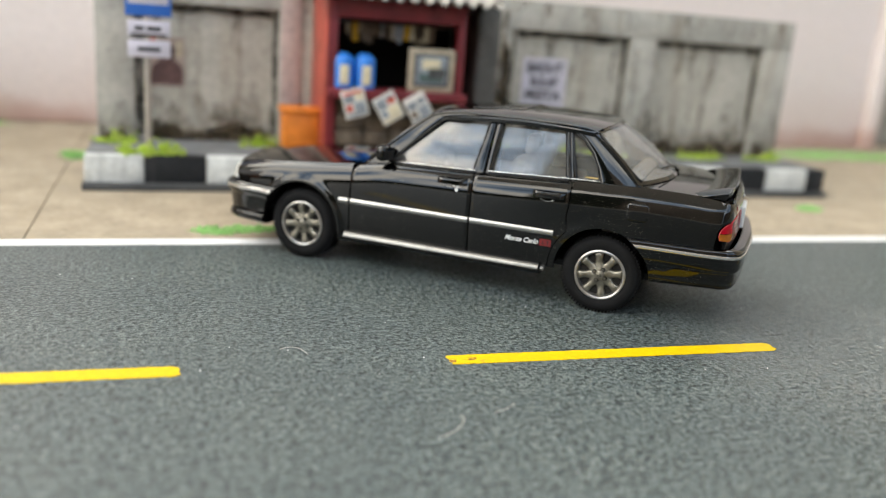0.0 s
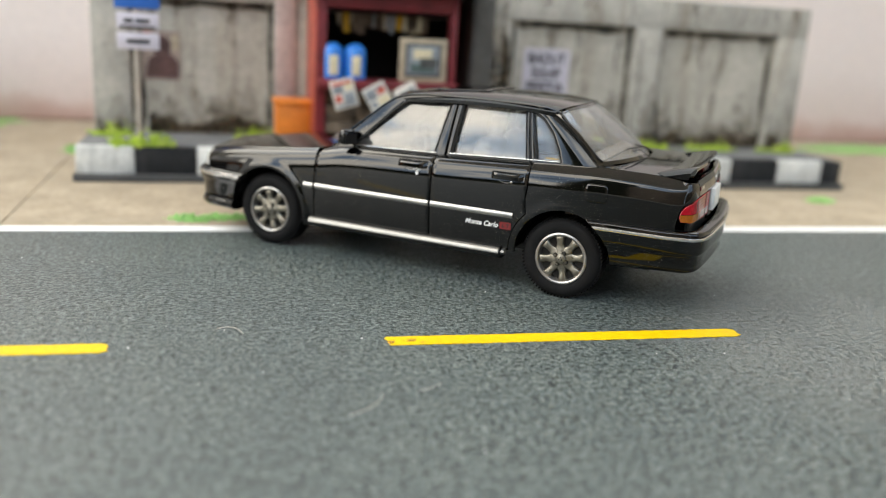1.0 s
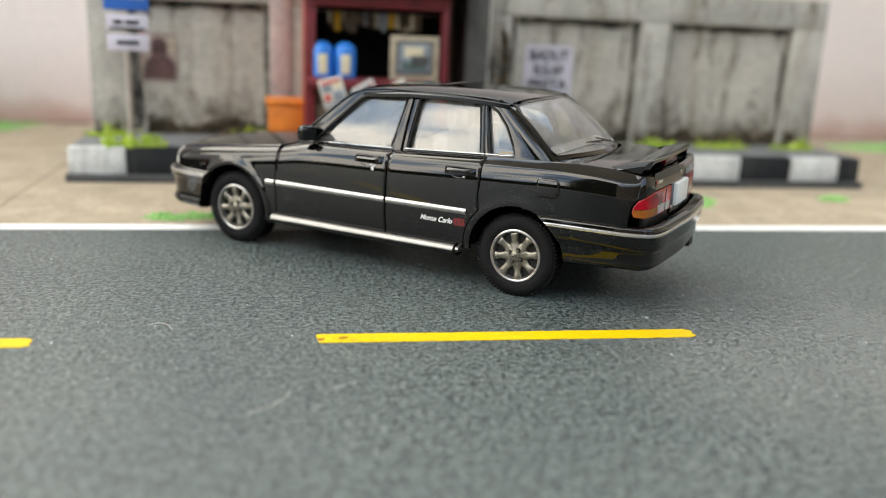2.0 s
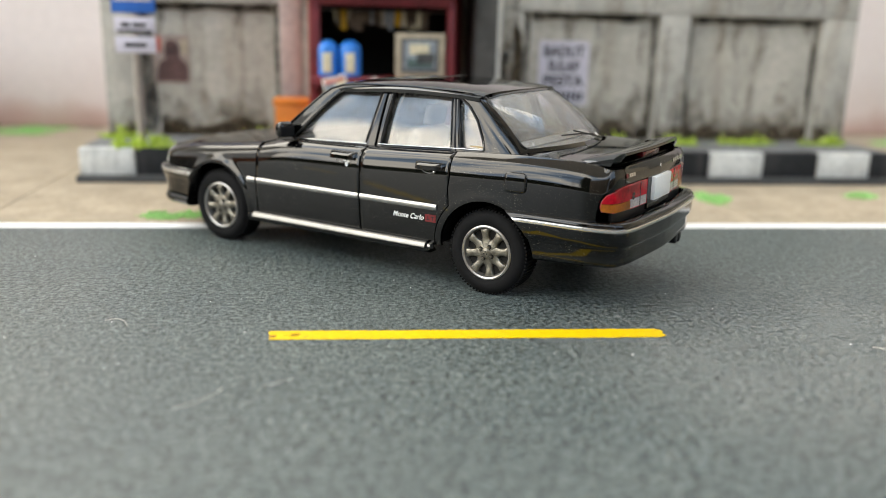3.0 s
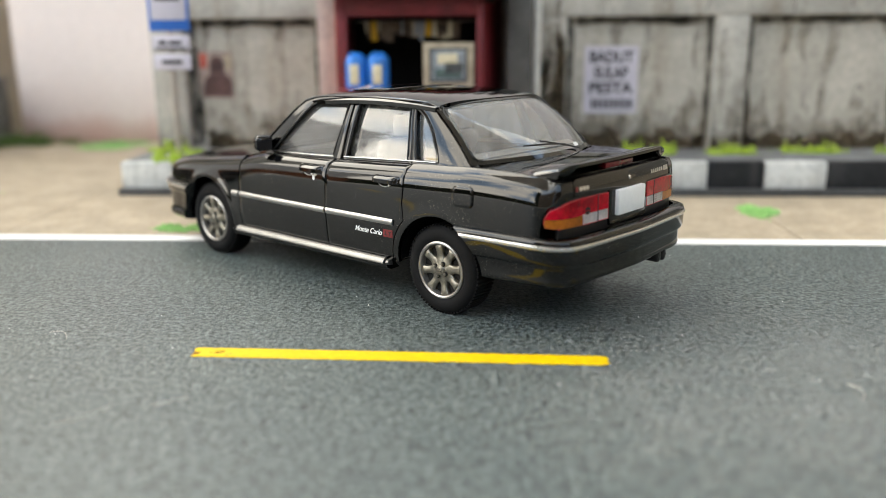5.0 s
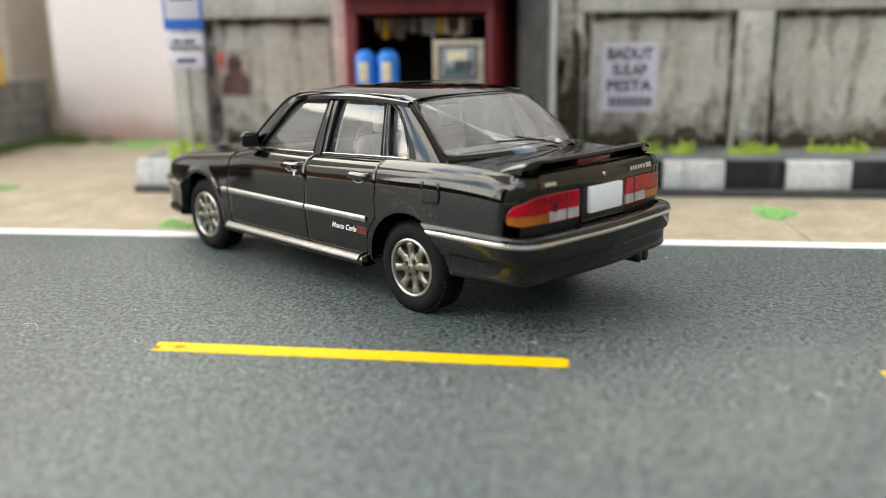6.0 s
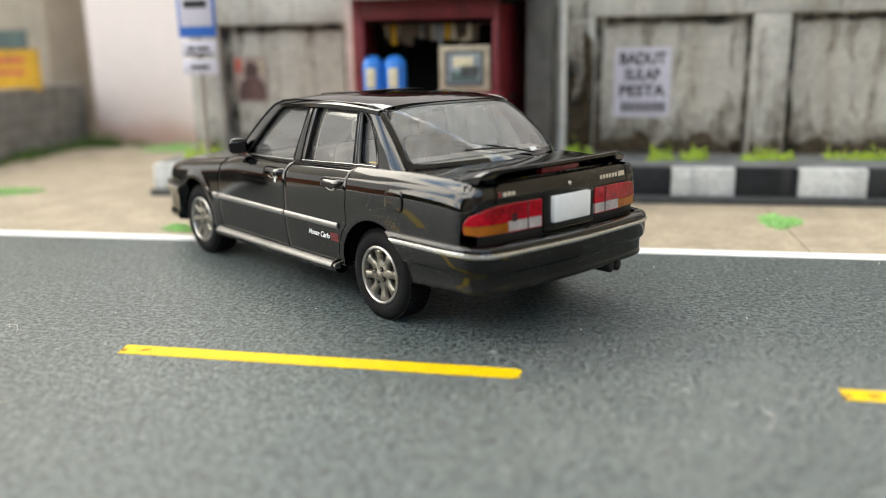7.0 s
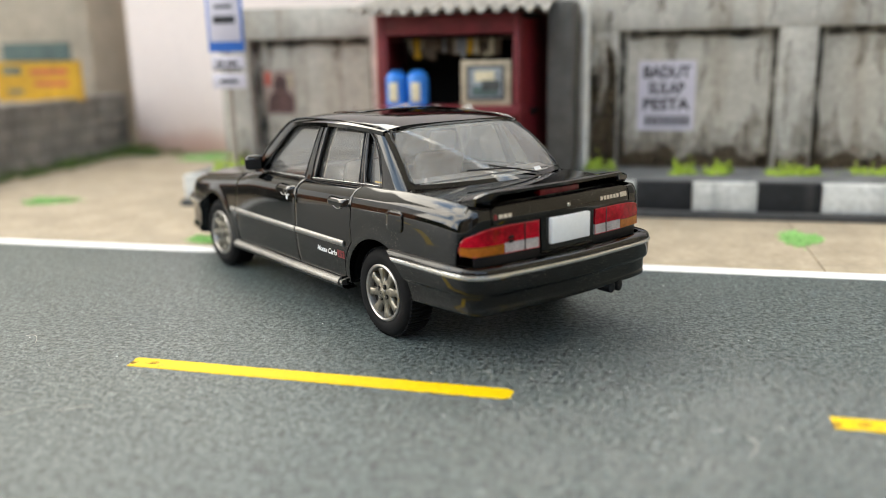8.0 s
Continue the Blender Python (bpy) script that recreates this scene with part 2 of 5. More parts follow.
RED_WOOD = plain("red_wood", (0.165, 0.013, 0.019), 0.55, vary=0.3, scale=250, relief=0.05)
NEAR_BLACK = plain("near_black", (0.012, 0.011, 0.010), 0.9)
GREY_SHEET = plain("grey_sheet", (0.095, 0.09, 0.082), 0.7, vary=0.25)
ROOFING = plain("corrugated_sheet", (0.40, 0.375, 0.335), 0.6, vary=0.3, scale=200)
STONE = plain("brown_stone", (0.16, 0.12, 0.085), 0.9, vary=0.5, scale=330, relief=0.3)
ORANGE = plain("orange_paint", (0.68, 0.20, 0.02), 0.5, vary=0.15)
BLUE_JUG = plain("blue_plastic", (0.03, 0.22, 0.72), 0.3, vary=0.15)
CREAM_LABEL = plain("cream_label", (0.70, 0.62, 0.42), 0.6, vary=0.15, scale=900)
FRAME_WOOD = plain("pale_frame", (0.46, 0.38, 0.27), 0.6, vary=0.25, scale=500)
DARK_PRINT = plain("dark_print", (0.10, 0.105, 0.10), 0.5, vary=0.6, scale=450)
PAPER = plain("newsprint", (0.70, 0.66, 0.60), 0.8, vary=0.1, scale=1500)
PAPER_RED = plain("red_print", (0.60, 0.12, 0.08), 0.8, vary=0.3, scale=900)
PAPER_GREY = plain("grey_print", (0.30, 0.33, 0.36), 0.8, vary=0.4, scale=900)
INK = plain("black_ink", (0.02, 0.02, 0.022), 0.7)
SIGN_WHITE = plain("sign_white", (0.57, 0.54, 0.61), 0.5, vary=0.06)
SIGN_BLUE = plain("sign_blue", (0.03, 0.14, 0.52), 0.4, vary=0.08)
SIGN_YELLOW = plain("sign_yellow", (0.62, 0.34, 0.006), 0.5, vary=0.2, scale=120)
SIGN_TEAL = plain("sign_teal", (0.09, 0.14, 0.13), 0.5, vary=0.3, scale=150)
STEEL = plain("galvanised", (0.42, 0.38, 0.33), 0.45, metal=0.3, vary=0.2)
PIPE_WHITE = plain("white_pipe", (0.70, 0.68, 0.63), 0.5, vary=0.12)
POSTER_PAPER = plain("faded_poster_paper", (0.37, 0.29, 0.25), 0.8, vary=0.3, scale=180)
POSTER = plain("poster_print", (0.11, 0.055, 0.05), 0.7, vary=0.6, scale=260)


def flock_material(name, dark, mid, pale):
    """Dyed foam flakes, each of its own shade."""
    m, n, l, p = material(name)
    geo = n.new("ShaderNodeNewGeometry")
    shade = ramp(n, l, geo.outputs["Random Per Island"], [(0.0, dark), (0.45, mid), (0.8, mid), (1.0, pale)])
    b = texture(n, l, "ShaderNodeTexNoise", 2600, 2)
    fine = ramp(n, l, b.outputs["Fac"], [(0.3, (0.75, 0.75, 0.75)), (0.7, (1.1, 1.1, 1.1))])
    l.new(mix(n, l, 1.0, shade, fine, 'MULTIPLY'), p.inputs["Base Color"])
    p.inputs["Roughness"].default_value = 0.9
    return m


GRASS = flock_material("lime_flock", (0.16, 0.27, 0.02), (0.42, 0.58, 0.04), (0.74, 0.76, 0.30))
MOSS = flock_material("green_flock", (0.16, 0.40, 0.09), (0.33, 0.62, 0.20), (0.52, 0.76, 0.36))
MOSS_DARK = flock_material("dark_flock", (0.05, 0.09, 0.02), (0.10, 0.17, 0.035), (0.20, 0.28, 0.07))
PAINT = paint_material()
GLASS = glass_material("clear_glazing")
# stronger even veil: smears plus a painted pale reflection
GLASS_VEILED = glass_material("veiled_glazing", 1.6, (0.15, 0.24, 0.42))
CHROME = plain("silver_trim", (0.66, 0.65, 0.63), 0.22, metal=0.9, vary=0.08)
STRIP = plain("satin_strip", (0.40, 0.39, 0.375), 0.30, metal=0.9, vary=0.12)
SILL = plain("dull_silver", (0.25, 0.243, 0.23), 0.33, metal=0.9, vary=0.12)
TERRACOTTA = concrete_material("terracotta_wall", (0.30, 0.125, 0.065), (0.2, 0.10, 0.06), 0.8)
ALLOY = plain("alloy", (0.25, 0.232, 0.192), 0.34, metal=0.9, vary=0.3, scale=1500, relief=0.05)
ALLOY_DARK = plain("alloy_recess", (0.02, 0.019, 0.018), 0.6)
RUBBER = plain("tyre_rubber", (0.009, 0.009, 0.0095), 0.75, vary=0.2)
TRIM = plain("black_plastic", (0.008, 0.008, 0.009), 0.42, vary=0.2)
SEAT = plain("grey_seat", (0.47, 0.43, 0.38), 0.75, vary=0.2)
LENS_RED = plain("red_lens", (0.42, 0.002, 0.013), 0.10, vary=0.5, scale=330, coat=0.0)
LENS_AMBER = plain("amber_lens", (0.34, 0.105, 0.010), 0.12, vary=0.25, scale=600, coat=0.0)
LENS_CLEAR = plain("clear_lens", (0.52, 0.47, 0.46), 0.12, vary=0.3, scale=600, coat=0.0)
PLATE = plain("blank_plate", (0.80, 0.81, 0.80), 0.35, vary=0.04)
DECAL_WHITE = plain("white_decal", (0.80, 0.80, 0.80), 0.4, vary=0.04)
LENS_STOP = plain("stop_lamp_lens", (0.13, 0.004, 0.008), 0.15, vary=0.3, scale=900)
LENS_PINK = plain("pale_red_lens", (0.55, 0.06, 0.07), 0.12, vary=0.25, scale=600)
DECAL_DARK = plain("dark_red_lens", (0.03, 0.004, 0.005), 0.15, vary=0.3, scale=900)
DECAL_RED = plain("red_decal", (0.17, 0.012, 0.014), 0.4, vary=0.1)
GOLD = plain("gold_decal", (0.42, 0.30, 0.10), 0.4, vary=0.1)
MATT = plain("matt_black", (0.004, 0.004, 0.004), 0.95, vary=0.2)
RIM = plain("bright_rim", (0.42, 0.40, 0.375), 0.28, metal=0.85, vary=0.12, scale=900)
HEADLAMP = plain("headlamp_glass", (0.52, 0.51, 0.48), 0.15, vary=0.3, scale=700, coat=0.3)
for dull, level in ((RUBBER, 0.12), (TRIM, 0.3), (MATT, 0.05), (ASPHALT, 0.40), (LENS_RED, 0.25), (LENS_AMBER, 0.25), (LENS_CLEAR, 0.3), (YELLOW, 0.2), (ALLOY_DARK, 0.1), (NEAR_BLACK, 0.1), (KERB_BLACK, 0.2)):
    dull.node_tree.nodes["Principled BSDF"].inputs["Specular IOR Level"].default_value = level


# ---- mesh helpers (millimetres) ----
def mesh_object(name, bm, mat, sharp=35.0):
    bmesh.ops.recalc_face_normals(bm, faces=bm.faces)
    bmesh.ops.scale(bm, vec=(MM, MM, MM), verts=bm.verts)
    me = bpy.data.meshes.new(name)
    bm.to_mesh(me)
    bm.free()
    for poly in me.polygons:
        poly.use_smooth = True
    me.set_sharp_from_angle(angle=radians(sharp))
    me.materials.append(mat)
    return new(name, me)


def part(name, bm, mat, parent, label="", at=(0, 0, 0), turn=0.0, sharp=35.0):
    ob = mesh_object(name, bm, mat, sharp)
    ob.parent = parent
    ob.matrix_basis = pose(at[0] * MM, at[1] * MM, at[2] * MM, 0, 0, turn)
    return tagged(ob, label)


def thing(name, label, category, at=(0, 0, 0), turn=0.0, group="", kind=""):
    ob = new(name)
    ob.empty_display_size = 0.005
    ob.matrix_basis = pose(at[0] * MM, at[1] * MM, at[2] * MM, 0, 0, turn)
    return tagged(ob, label, category, group, kind)


def solid(name, bm, mat, label, category, at=(0, 0, 0), turn=0.0, group="", kind=""):
    ob = mesh_object(name, bm, mat)
    ob.matrix_basis = pose(at[0] * MM, at[1] * MM, at[2] * MM, 0, 0, turn)
    return tagged(ob, label, category, group, kind)


def box(x0, x1, y0, y1, z0, z1, bevel=0.0, bm=None, seg=2):
    bm = bm or bmesh.new()
    m = Matrix.LocRotScale(((x0 + x1) / 2, (y0 + y1) / 2, (z0 + z1) / 2), None, (x1 - x0, y1 - y0, z1 - z0))
    made = bmesh.ops.create_cube(bm, size=1.0, matrix=m)["verts"]
    if bevel:
        edges = list({e for v in made for e in v.link_edges})
        bmesh.ops.bevel(bm, geom=edges, offset=bevel, segments=seg, profile=0.5, affect='EDGES')
    return bm


def prism(outline, depth, axis="y", at=0.0, bevel=0.0):
    """An outline of (a, b) pairs, extruded: axis y takes (x, z), axis x takes (y, z), axis z takes (x, y)."""
    bm = bmesh.new()

    def place(a, b, d):
        return {"y": (a, d, b), "x": (d, a, b), "z": (a, b, d)}[axis]
    lower = [bm.verts.new(place(a, b, at)) for a, b in outline]
    upper = [bm.verts.new(place(a, b, at + depth)) for a, b in outline]
    bm.faces.new(lower)
    bm.faces.new(upper[::-1])
    k = len(outline)
    for i in range(k):
        bm.faces.new((lower[i], upper[i], upper[(i + 1) % k], lower[(i + 1) % k]))
    bmesh.ops.recalc_face_normals(bm, faces=bm.faces)
    if bevel:
        bmesh.ops.bevel(bm, geom=list(bm.edges), offset=bevel, segments=2, profile=0.5, affect='EDGES')
    return bm


def lathe(profile, n=48, axis="z", bm=None, m=Matrix()):
    """Turns (radius, height) pairs about an axis."""
    bm = bm or bmesh.new()
    rings = []
    for r, h in profile:
        ring = []
        for k in range(n):
            a = 2 * math.pi * k / n
            c, s = r * math.cos(a), r * math.sin(a)
            p = {"z": (c, s, h), "y": (c, h, s), "x": (h, c, s)}[axis]
            ring.append(bm.verts.new(m @ Vector(p)))
        rings.append(ring)
    for a, b in zip(rings, rings[1:]):
        for k in range(n):
            bm.faces.new((a[k], a[(k + 1) % n], b[(k + 1) % n], b[k]))
    return bm


def tube(path, r, n=10, bm=None):
    """A round bar along points, closed at both ends."""
    bm = bm or bmesh.new()
    pts = [Vector(p) for p in path]
    rings = []
    for i, p in enumerate(pts):
        d = (pts[min(i + 1, len(pts) - 1)] - pts[max(i - 1, 0)]).normalized()
        side = d.cross(Vector((0, 0, 1)) if abs(d.z) < 0.9 else Vector((1, 0, 0))).normalized()
        up = side.cross(d)
        rings.append([bm.verts.new(p + r * (math.cos(2 * math.pi * k / n) * side + math.sin(2 * math.pi * k / n) * up)) for k in range(n)])
    for a, b in zip(rings, rings[1:]):
        for k in range(n):
            bm.faces.new((a[k], a[(k + 1) % n], b[(k + 1) % n], b[k]))
    bm.faces.new(rings[0][::-1])
    bm.faces.new(rings[-1])
    return bm


def lettering(name, words, size, mat, parent, m, shear=0.0, label="", thick=0.03, width=None, bold=0.0):
    """Words in the built-in font as a thin mesh, centred on the pose m (mm)."""
    cu = bpy.data.curves.new(name, 'FONT')
    cu.body, cu.size, cu.shear, cu.align_x, cu.align_y = words, size, shear, 'CENTER', 'CENTER'
    cu.extrude, cu.offset = thick, bold
    ob = new(name, cu)
    me = bpy.data.meshes.new_from_object(ob.evaluated_get(bpy.context.evaluated_depsgraph_get()))
    bpy.data.objects.remove(ob)
    xs = [v.co.x for v in me.vertices]
    k = width / (max(xs) - min(xs)) if width else 1.0
    for v in me.vertices:
        v.co = (m @ Vector((v.co.x * k, v.co.y, v.co.z))) * MM
    me.materials.clear()
    me.materials.append(mat)
    made = new(name, me)
    made.parent = parent
    return tagged(made, label)


def bars(name, rows, mat, parent, y, z_list=None, thick=0.05):
    """Plain bars in place of unreadable writing; rows of (x0, x1, z0, z1) on a plane facing -y."""
    for x0, x1, z0, z1 in rows:
        part(name, box(x0, x1, y - thick, y, z0, z1), mat, parent)


UP_WALL = Matrix.Rotation(radians(90), 4, 'X')   # text that faces -y

# ---- ground, road, pavement ----
def edge(x, off=0.0):
    """The road's edge: its line runs a little askew to the wall."""
    return 117.5 - 0.013 * (x - 10) + off


def sheet(x0, x1, near, far, z0, z1):
    """A slab between two lines of the plan."""
    return prism([(x0, near(x0)), (x1, near(x1)), (x1, far(x1)), (x0, far(x0))], z1 - z0, "z", z0)


# unseen pale floor, added to bounce light up to the ceiling
solid("unseen_floor", box(-3000, 3000, -3000, 120, -9, -3.5), PALE_FLOOR, "pale unseen floor under the diorama sheet, added to bounce light", "floor", kind="structure")
solid("road", sheet(-420, 460, lambda x: -330, lambda x: edge(x, 3.0), -3, 0), ASPHALT, "dark grey speckled asphalt road sheet", "road", kind="structure")
ground = thing("pavement", "beige concrete paving with dark joints", "pavement", kind="structure")
PAVE_JOINTS = [-3000, -300, -160, -18.5, 98.6, 250, 400, 3000]
for a, b in zip(PAVE_JOINTS, PAVE_JOINTS[1:]):
    part("paving_slab", sheet(a + 0.11, b - 0.11, lambda x: edge(x, 3.0), lambda x: 3000, -3, 0.02), PAVING, ground)
part("joint_bed", sheet(-3000, 3000, lambda x: edge(x, 3.0), lambda x: 3000, -3.4, -0.3), NEAR_BLACK, ground)
solid("edge_line", sheet(-420, 460, lambda x: edge(x, -0.2), lambda x: edge(x, 2.7), 0.0, 0.07), WHITE_LINE, "white painted edge line along the road", "road line", kind="structure")


for k in range(-2, 3):
    x0 = 26.6 + 63.7 * k
    y0 = 73.6 - 0.030 * (x0 - 26.6)
    ragged = random.Random(70 + k)
    near = [(x, -1.1 - 0.030 * x + ragged.uniform(-0.05, 0.05)) for x in np.arange(0.0, 37.95, 0.55)]
    far = [(x, 1.1 - 0.030 * x + ragged.uniform(-0.05, 0.05)) for x in np.arange(0.0, 37.95, 0.55)]
    ends = [(38.0 + ragged.uniform(-0.15, 0.12), y - 1.14) for y in (-0.7, -0.2, 0.35, 0.8)]
    torn = [(ragged.uniform(-0.25, 0.15), y) for y in (0.7, 0.2, -0.3, -0.75)]
    dash = solid("lane_dash", prism(near + ends + far[::-1] + torn, 0.06, "z", 0.0), YELLOW, "yellow tape lane dash on the asphalt", "road line", (x0, y0, 0), group="lane dashes", kind="structure")
    for sx, sy, rx, ry in ((0.3, -0.1, 0.4, 0.7), (2.2, 0.1, 0.9, 0.5), (7.2, 0.75, 0.5, 0.15)):
        blot = [(sx + rx * (0.75 + 0.3 * ragged.random()) * math.cos(q), sy - 0.030 * sx + ry * (0.75 + 0.3 * ragged.random()) * math.sin(q)) for q in np.linspace(0, 2 * math.pi, 12)[:-1]]
        part("scuff", prism(blot, 0.01, "z", 0.062), SCUFF, dash, "brown scuff on the tape")

# pale film brightening the sheet beyond the dash's end, with pale flecks in it
def flat(outline, bm=None):
    bm = bm or bmesh.new()
    bm.faces.new([bm.verts.new((x, y, 0)) for x, y in outline])
    return bm


PALE_FILM = pale_film_material("asphalt_pale_film", (80, 67), (31, 25), 0.37)
FLECK = stain_material("pale_fleck", (0.34, 0.36, 0.35), 0.30, 0.62, 0.75)
solid("road_pale_film", flat([(80 + 31 * math.cos(q), 67 + 25 * math.sin(q)) for q in np.linspace(0, 2 * math.pi, 49)[:-1]]), PALE_FILM, "soft pale film that brightens part of the grey asphalt", "dust", (0, 0, 0.015), kind="stuff")
rng = random.Random(41)
flecks = bmesh.new()
for fx, fy in [(62.8, 57.8), (65.2, 55.8), (69.1, 57.8), (68.3, 52.3), (56.3, 48.5), (61.6, 61.3)] + [(rng.uniform(55, 95), rng.uniform(50, 80)) for _ in range(14)]:
    r = rng.uniform(0.22, 0.55)
    flat([(fx + r * rng.uniform(0.6, 1.2) * math.cos(q), fy + r * rng.uniform(0.6, 1.2) * math.sin(q)) for q in np.linspace(0, 2 * math.pi, 12)[:-1]], flecks)
solid("road_flecks", flecks, FLECK, "small pale flecks worn into the grey asphalt", "flecks", (0, 0, 0.025), kind="stuff")

rng = random.Random(3)
grit = bmesh.new()
for _ in range(90):
    s = rng.uniform(0.03, 0.09)
    bmesh.ops.create_icosphere(grit, subdivisions=1, radius=s, matrix=Matrix.Translation((rng.uniform(-40, 130), rng.uniform(40, 115), s * 0.6)))
solid("grit", grit, WHITE_LINE, "tiny pale crumbs of grit on the asphalt", "grit", kind="stuff")

lint = thing("lint", "fine pale fibres of lint lying on the asphalt", "lint")
for x, y, turn_by, size in ((23, 59.5, 0.5, 5.0), (28.5, 62.2, 0.2, 3.0), (61, 38, -0.6, 6.0), (84, 66, 1.2, 3.5), (12, 78, 2.2, 3.2)):
    pts = [(x + size * (s - 0.5) * math.cos(turn_by + 0.7 * s), y + size * (s - 0.5) * math.sin(turn_by + 0.7 * s), 0.05 + 0.25 * math.sin(3.1 * s)) for s in np.linspace(0, 1, 12)]
    part("fibre", tube(pts, 0.022, 5), PAPER, lint)

# ---- platform with the striped kerb ----
KX0, KX1, KY, KTOP = -13.5, 142.2, 153.2, 6.1
platform = thing("kerb_platform", "raised grey footway with black and white painted kerb", "kerb", kind="structure")
part("base", box(KX0 - 0.4, KX1 + 0.4, KY - 1.2, 176, 0.02, 1.3, 0.25), BASE_DARK, platform, "dark grey base slab")
part("footway", box(KX0 + 0.2, KX1 - 0.2, KY + 2.2, 175.5, 1.2, KTOP + 0.1, 0.1), SLAB, platform, "dark grey footway")
STRIPES = [-13.5, -3.8, 6.7, 16.3, 26, 35.5, 45, 54.5, 64, 73.7, 83.3, 93.9, 104, 115, 126.3, 137.3, 142.2]
for k, (a, b) in enumerate(zip(STRIPES, STRIPES[1:])):
    part("kerb_stone", box(a + 0.03, b - 0.03, KY, KY + 2.2, 1.2, KTOP, 0.3), KERB_BLACK if k % 2 else KERB_WHITE, platform,
         "black painted kerb stone" if k % 2 else "white painted kerb stone")

# ---- grey wall with sunk panels ----
WY, WTOP, WX0, WX1 = 169.7, 38.0, -12.3, 140.8
wall = thing("wall_grey", "weathered grey rendered street wall with sunk panels", "wall", kind="structure")
part("core", box(WX0 + 0.3, WX1 - 0.3, WY + 2.2, WY + 5.5, KTOP, WTOP - 0.5), PANEL, wall, "stained grey sunk panels")
for a, b in ((WX0, -5.6), (21.0, 69.7), (98.0, 104.4), (133.4, WX1)):
    part("pillar", box(a, b, WY, WY + 2.3, KTOP, 31.8, 0.25), WALL, wall)
part("beam", box(WX0, WX1, WY, WY + 5.8, 31.8, WTOP, 0.3), WALL, wall)

# dark strips at the panel edges: painted edge shade plus dark wash
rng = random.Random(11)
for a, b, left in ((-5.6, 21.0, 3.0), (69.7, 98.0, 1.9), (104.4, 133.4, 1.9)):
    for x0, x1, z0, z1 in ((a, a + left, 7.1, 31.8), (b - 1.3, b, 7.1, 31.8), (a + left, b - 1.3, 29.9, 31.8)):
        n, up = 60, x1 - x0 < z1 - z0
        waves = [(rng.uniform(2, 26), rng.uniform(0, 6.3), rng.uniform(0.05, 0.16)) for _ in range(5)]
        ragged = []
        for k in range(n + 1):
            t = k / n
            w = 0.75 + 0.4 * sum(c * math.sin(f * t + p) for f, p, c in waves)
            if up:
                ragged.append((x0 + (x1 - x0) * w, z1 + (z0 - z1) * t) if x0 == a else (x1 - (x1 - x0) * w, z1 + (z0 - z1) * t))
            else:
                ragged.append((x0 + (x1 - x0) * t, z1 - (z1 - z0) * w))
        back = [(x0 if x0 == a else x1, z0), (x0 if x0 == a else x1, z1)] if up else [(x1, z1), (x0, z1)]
        part("edge_shade_strip", prism(ragged + back, 0.03, "y", WY + 2.16), EDGE_SHADE_WASH, wall, "dark wash and painted edge shade along the panel edge")

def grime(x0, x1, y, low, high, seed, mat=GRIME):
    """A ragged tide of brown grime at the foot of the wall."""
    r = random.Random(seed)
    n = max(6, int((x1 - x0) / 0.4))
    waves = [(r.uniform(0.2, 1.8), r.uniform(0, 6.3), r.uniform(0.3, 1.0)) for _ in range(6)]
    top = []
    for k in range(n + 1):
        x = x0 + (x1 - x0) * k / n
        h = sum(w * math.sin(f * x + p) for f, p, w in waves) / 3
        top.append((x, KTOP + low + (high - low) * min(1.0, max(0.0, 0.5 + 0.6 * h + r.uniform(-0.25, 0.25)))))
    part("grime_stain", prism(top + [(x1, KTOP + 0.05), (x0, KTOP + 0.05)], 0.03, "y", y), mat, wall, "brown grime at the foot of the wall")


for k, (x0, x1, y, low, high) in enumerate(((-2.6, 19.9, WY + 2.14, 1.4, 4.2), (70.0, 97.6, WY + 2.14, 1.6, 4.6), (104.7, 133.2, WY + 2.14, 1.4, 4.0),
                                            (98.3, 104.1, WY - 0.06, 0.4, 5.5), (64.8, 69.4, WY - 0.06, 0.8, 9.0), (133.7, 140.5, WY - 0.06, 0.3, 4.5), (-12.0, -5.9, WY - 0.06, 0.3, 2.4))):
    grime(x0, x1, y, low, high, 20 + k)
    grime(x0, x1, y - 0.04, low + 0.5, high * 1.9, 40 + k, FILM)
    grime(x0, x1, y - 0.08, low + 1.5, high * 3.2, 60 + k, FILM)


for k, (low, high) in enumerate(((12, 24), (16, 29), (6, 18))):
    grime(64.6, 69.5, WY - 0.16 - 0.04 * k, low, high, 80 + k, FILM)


def run_mark(x, y, top, length, width, seed, mat):
    """Dirty water run: a ragged tongue hanging from an edge."""
    r = random.Random(seed)
    left, right = [], []
    for k in range(15):
        q = k / 14
        w = width * (1 - q) ** 0.6 * r.uniform(0.6, 1.1)
        c = x + 0.25 * width * math.sin(5 * q + seed)
        left.append((c - w / 2, top - length * q))
        right.append((c + w / 2, top - length * q))
    part("run_mark", prism(left + right[::-1][1:], 0.03, "y", y), mat, wall, "brown run of dirty water")


rng = random.Random(31)
for a, b in ((-2.4, 19.5), (72.0, 96.5), (106.5, 132.0)):
    for k in range(4):
        run_mark(rng.uniform(a, b), WY + 2.06, 31.6, rng.uniform(6, 21), rng.uniform(1.2, 3.6), k, FILM)
for k in range(14):
    run_mark(rng.uniform(62, 139), WY - 0.06, WTOP - 0.3, rng.uniform(2.5, 6.0), rng.uniform(0.8, 2.4), k, FILM)
for k in range(6):
    run_mark(rng.uniform(64.6, 69.2), WY - 0.10, rng.uniform(22, 36), rng.uniform(8, 15), rng.uniform(1.0, 2.0), 30 + k, FILM)
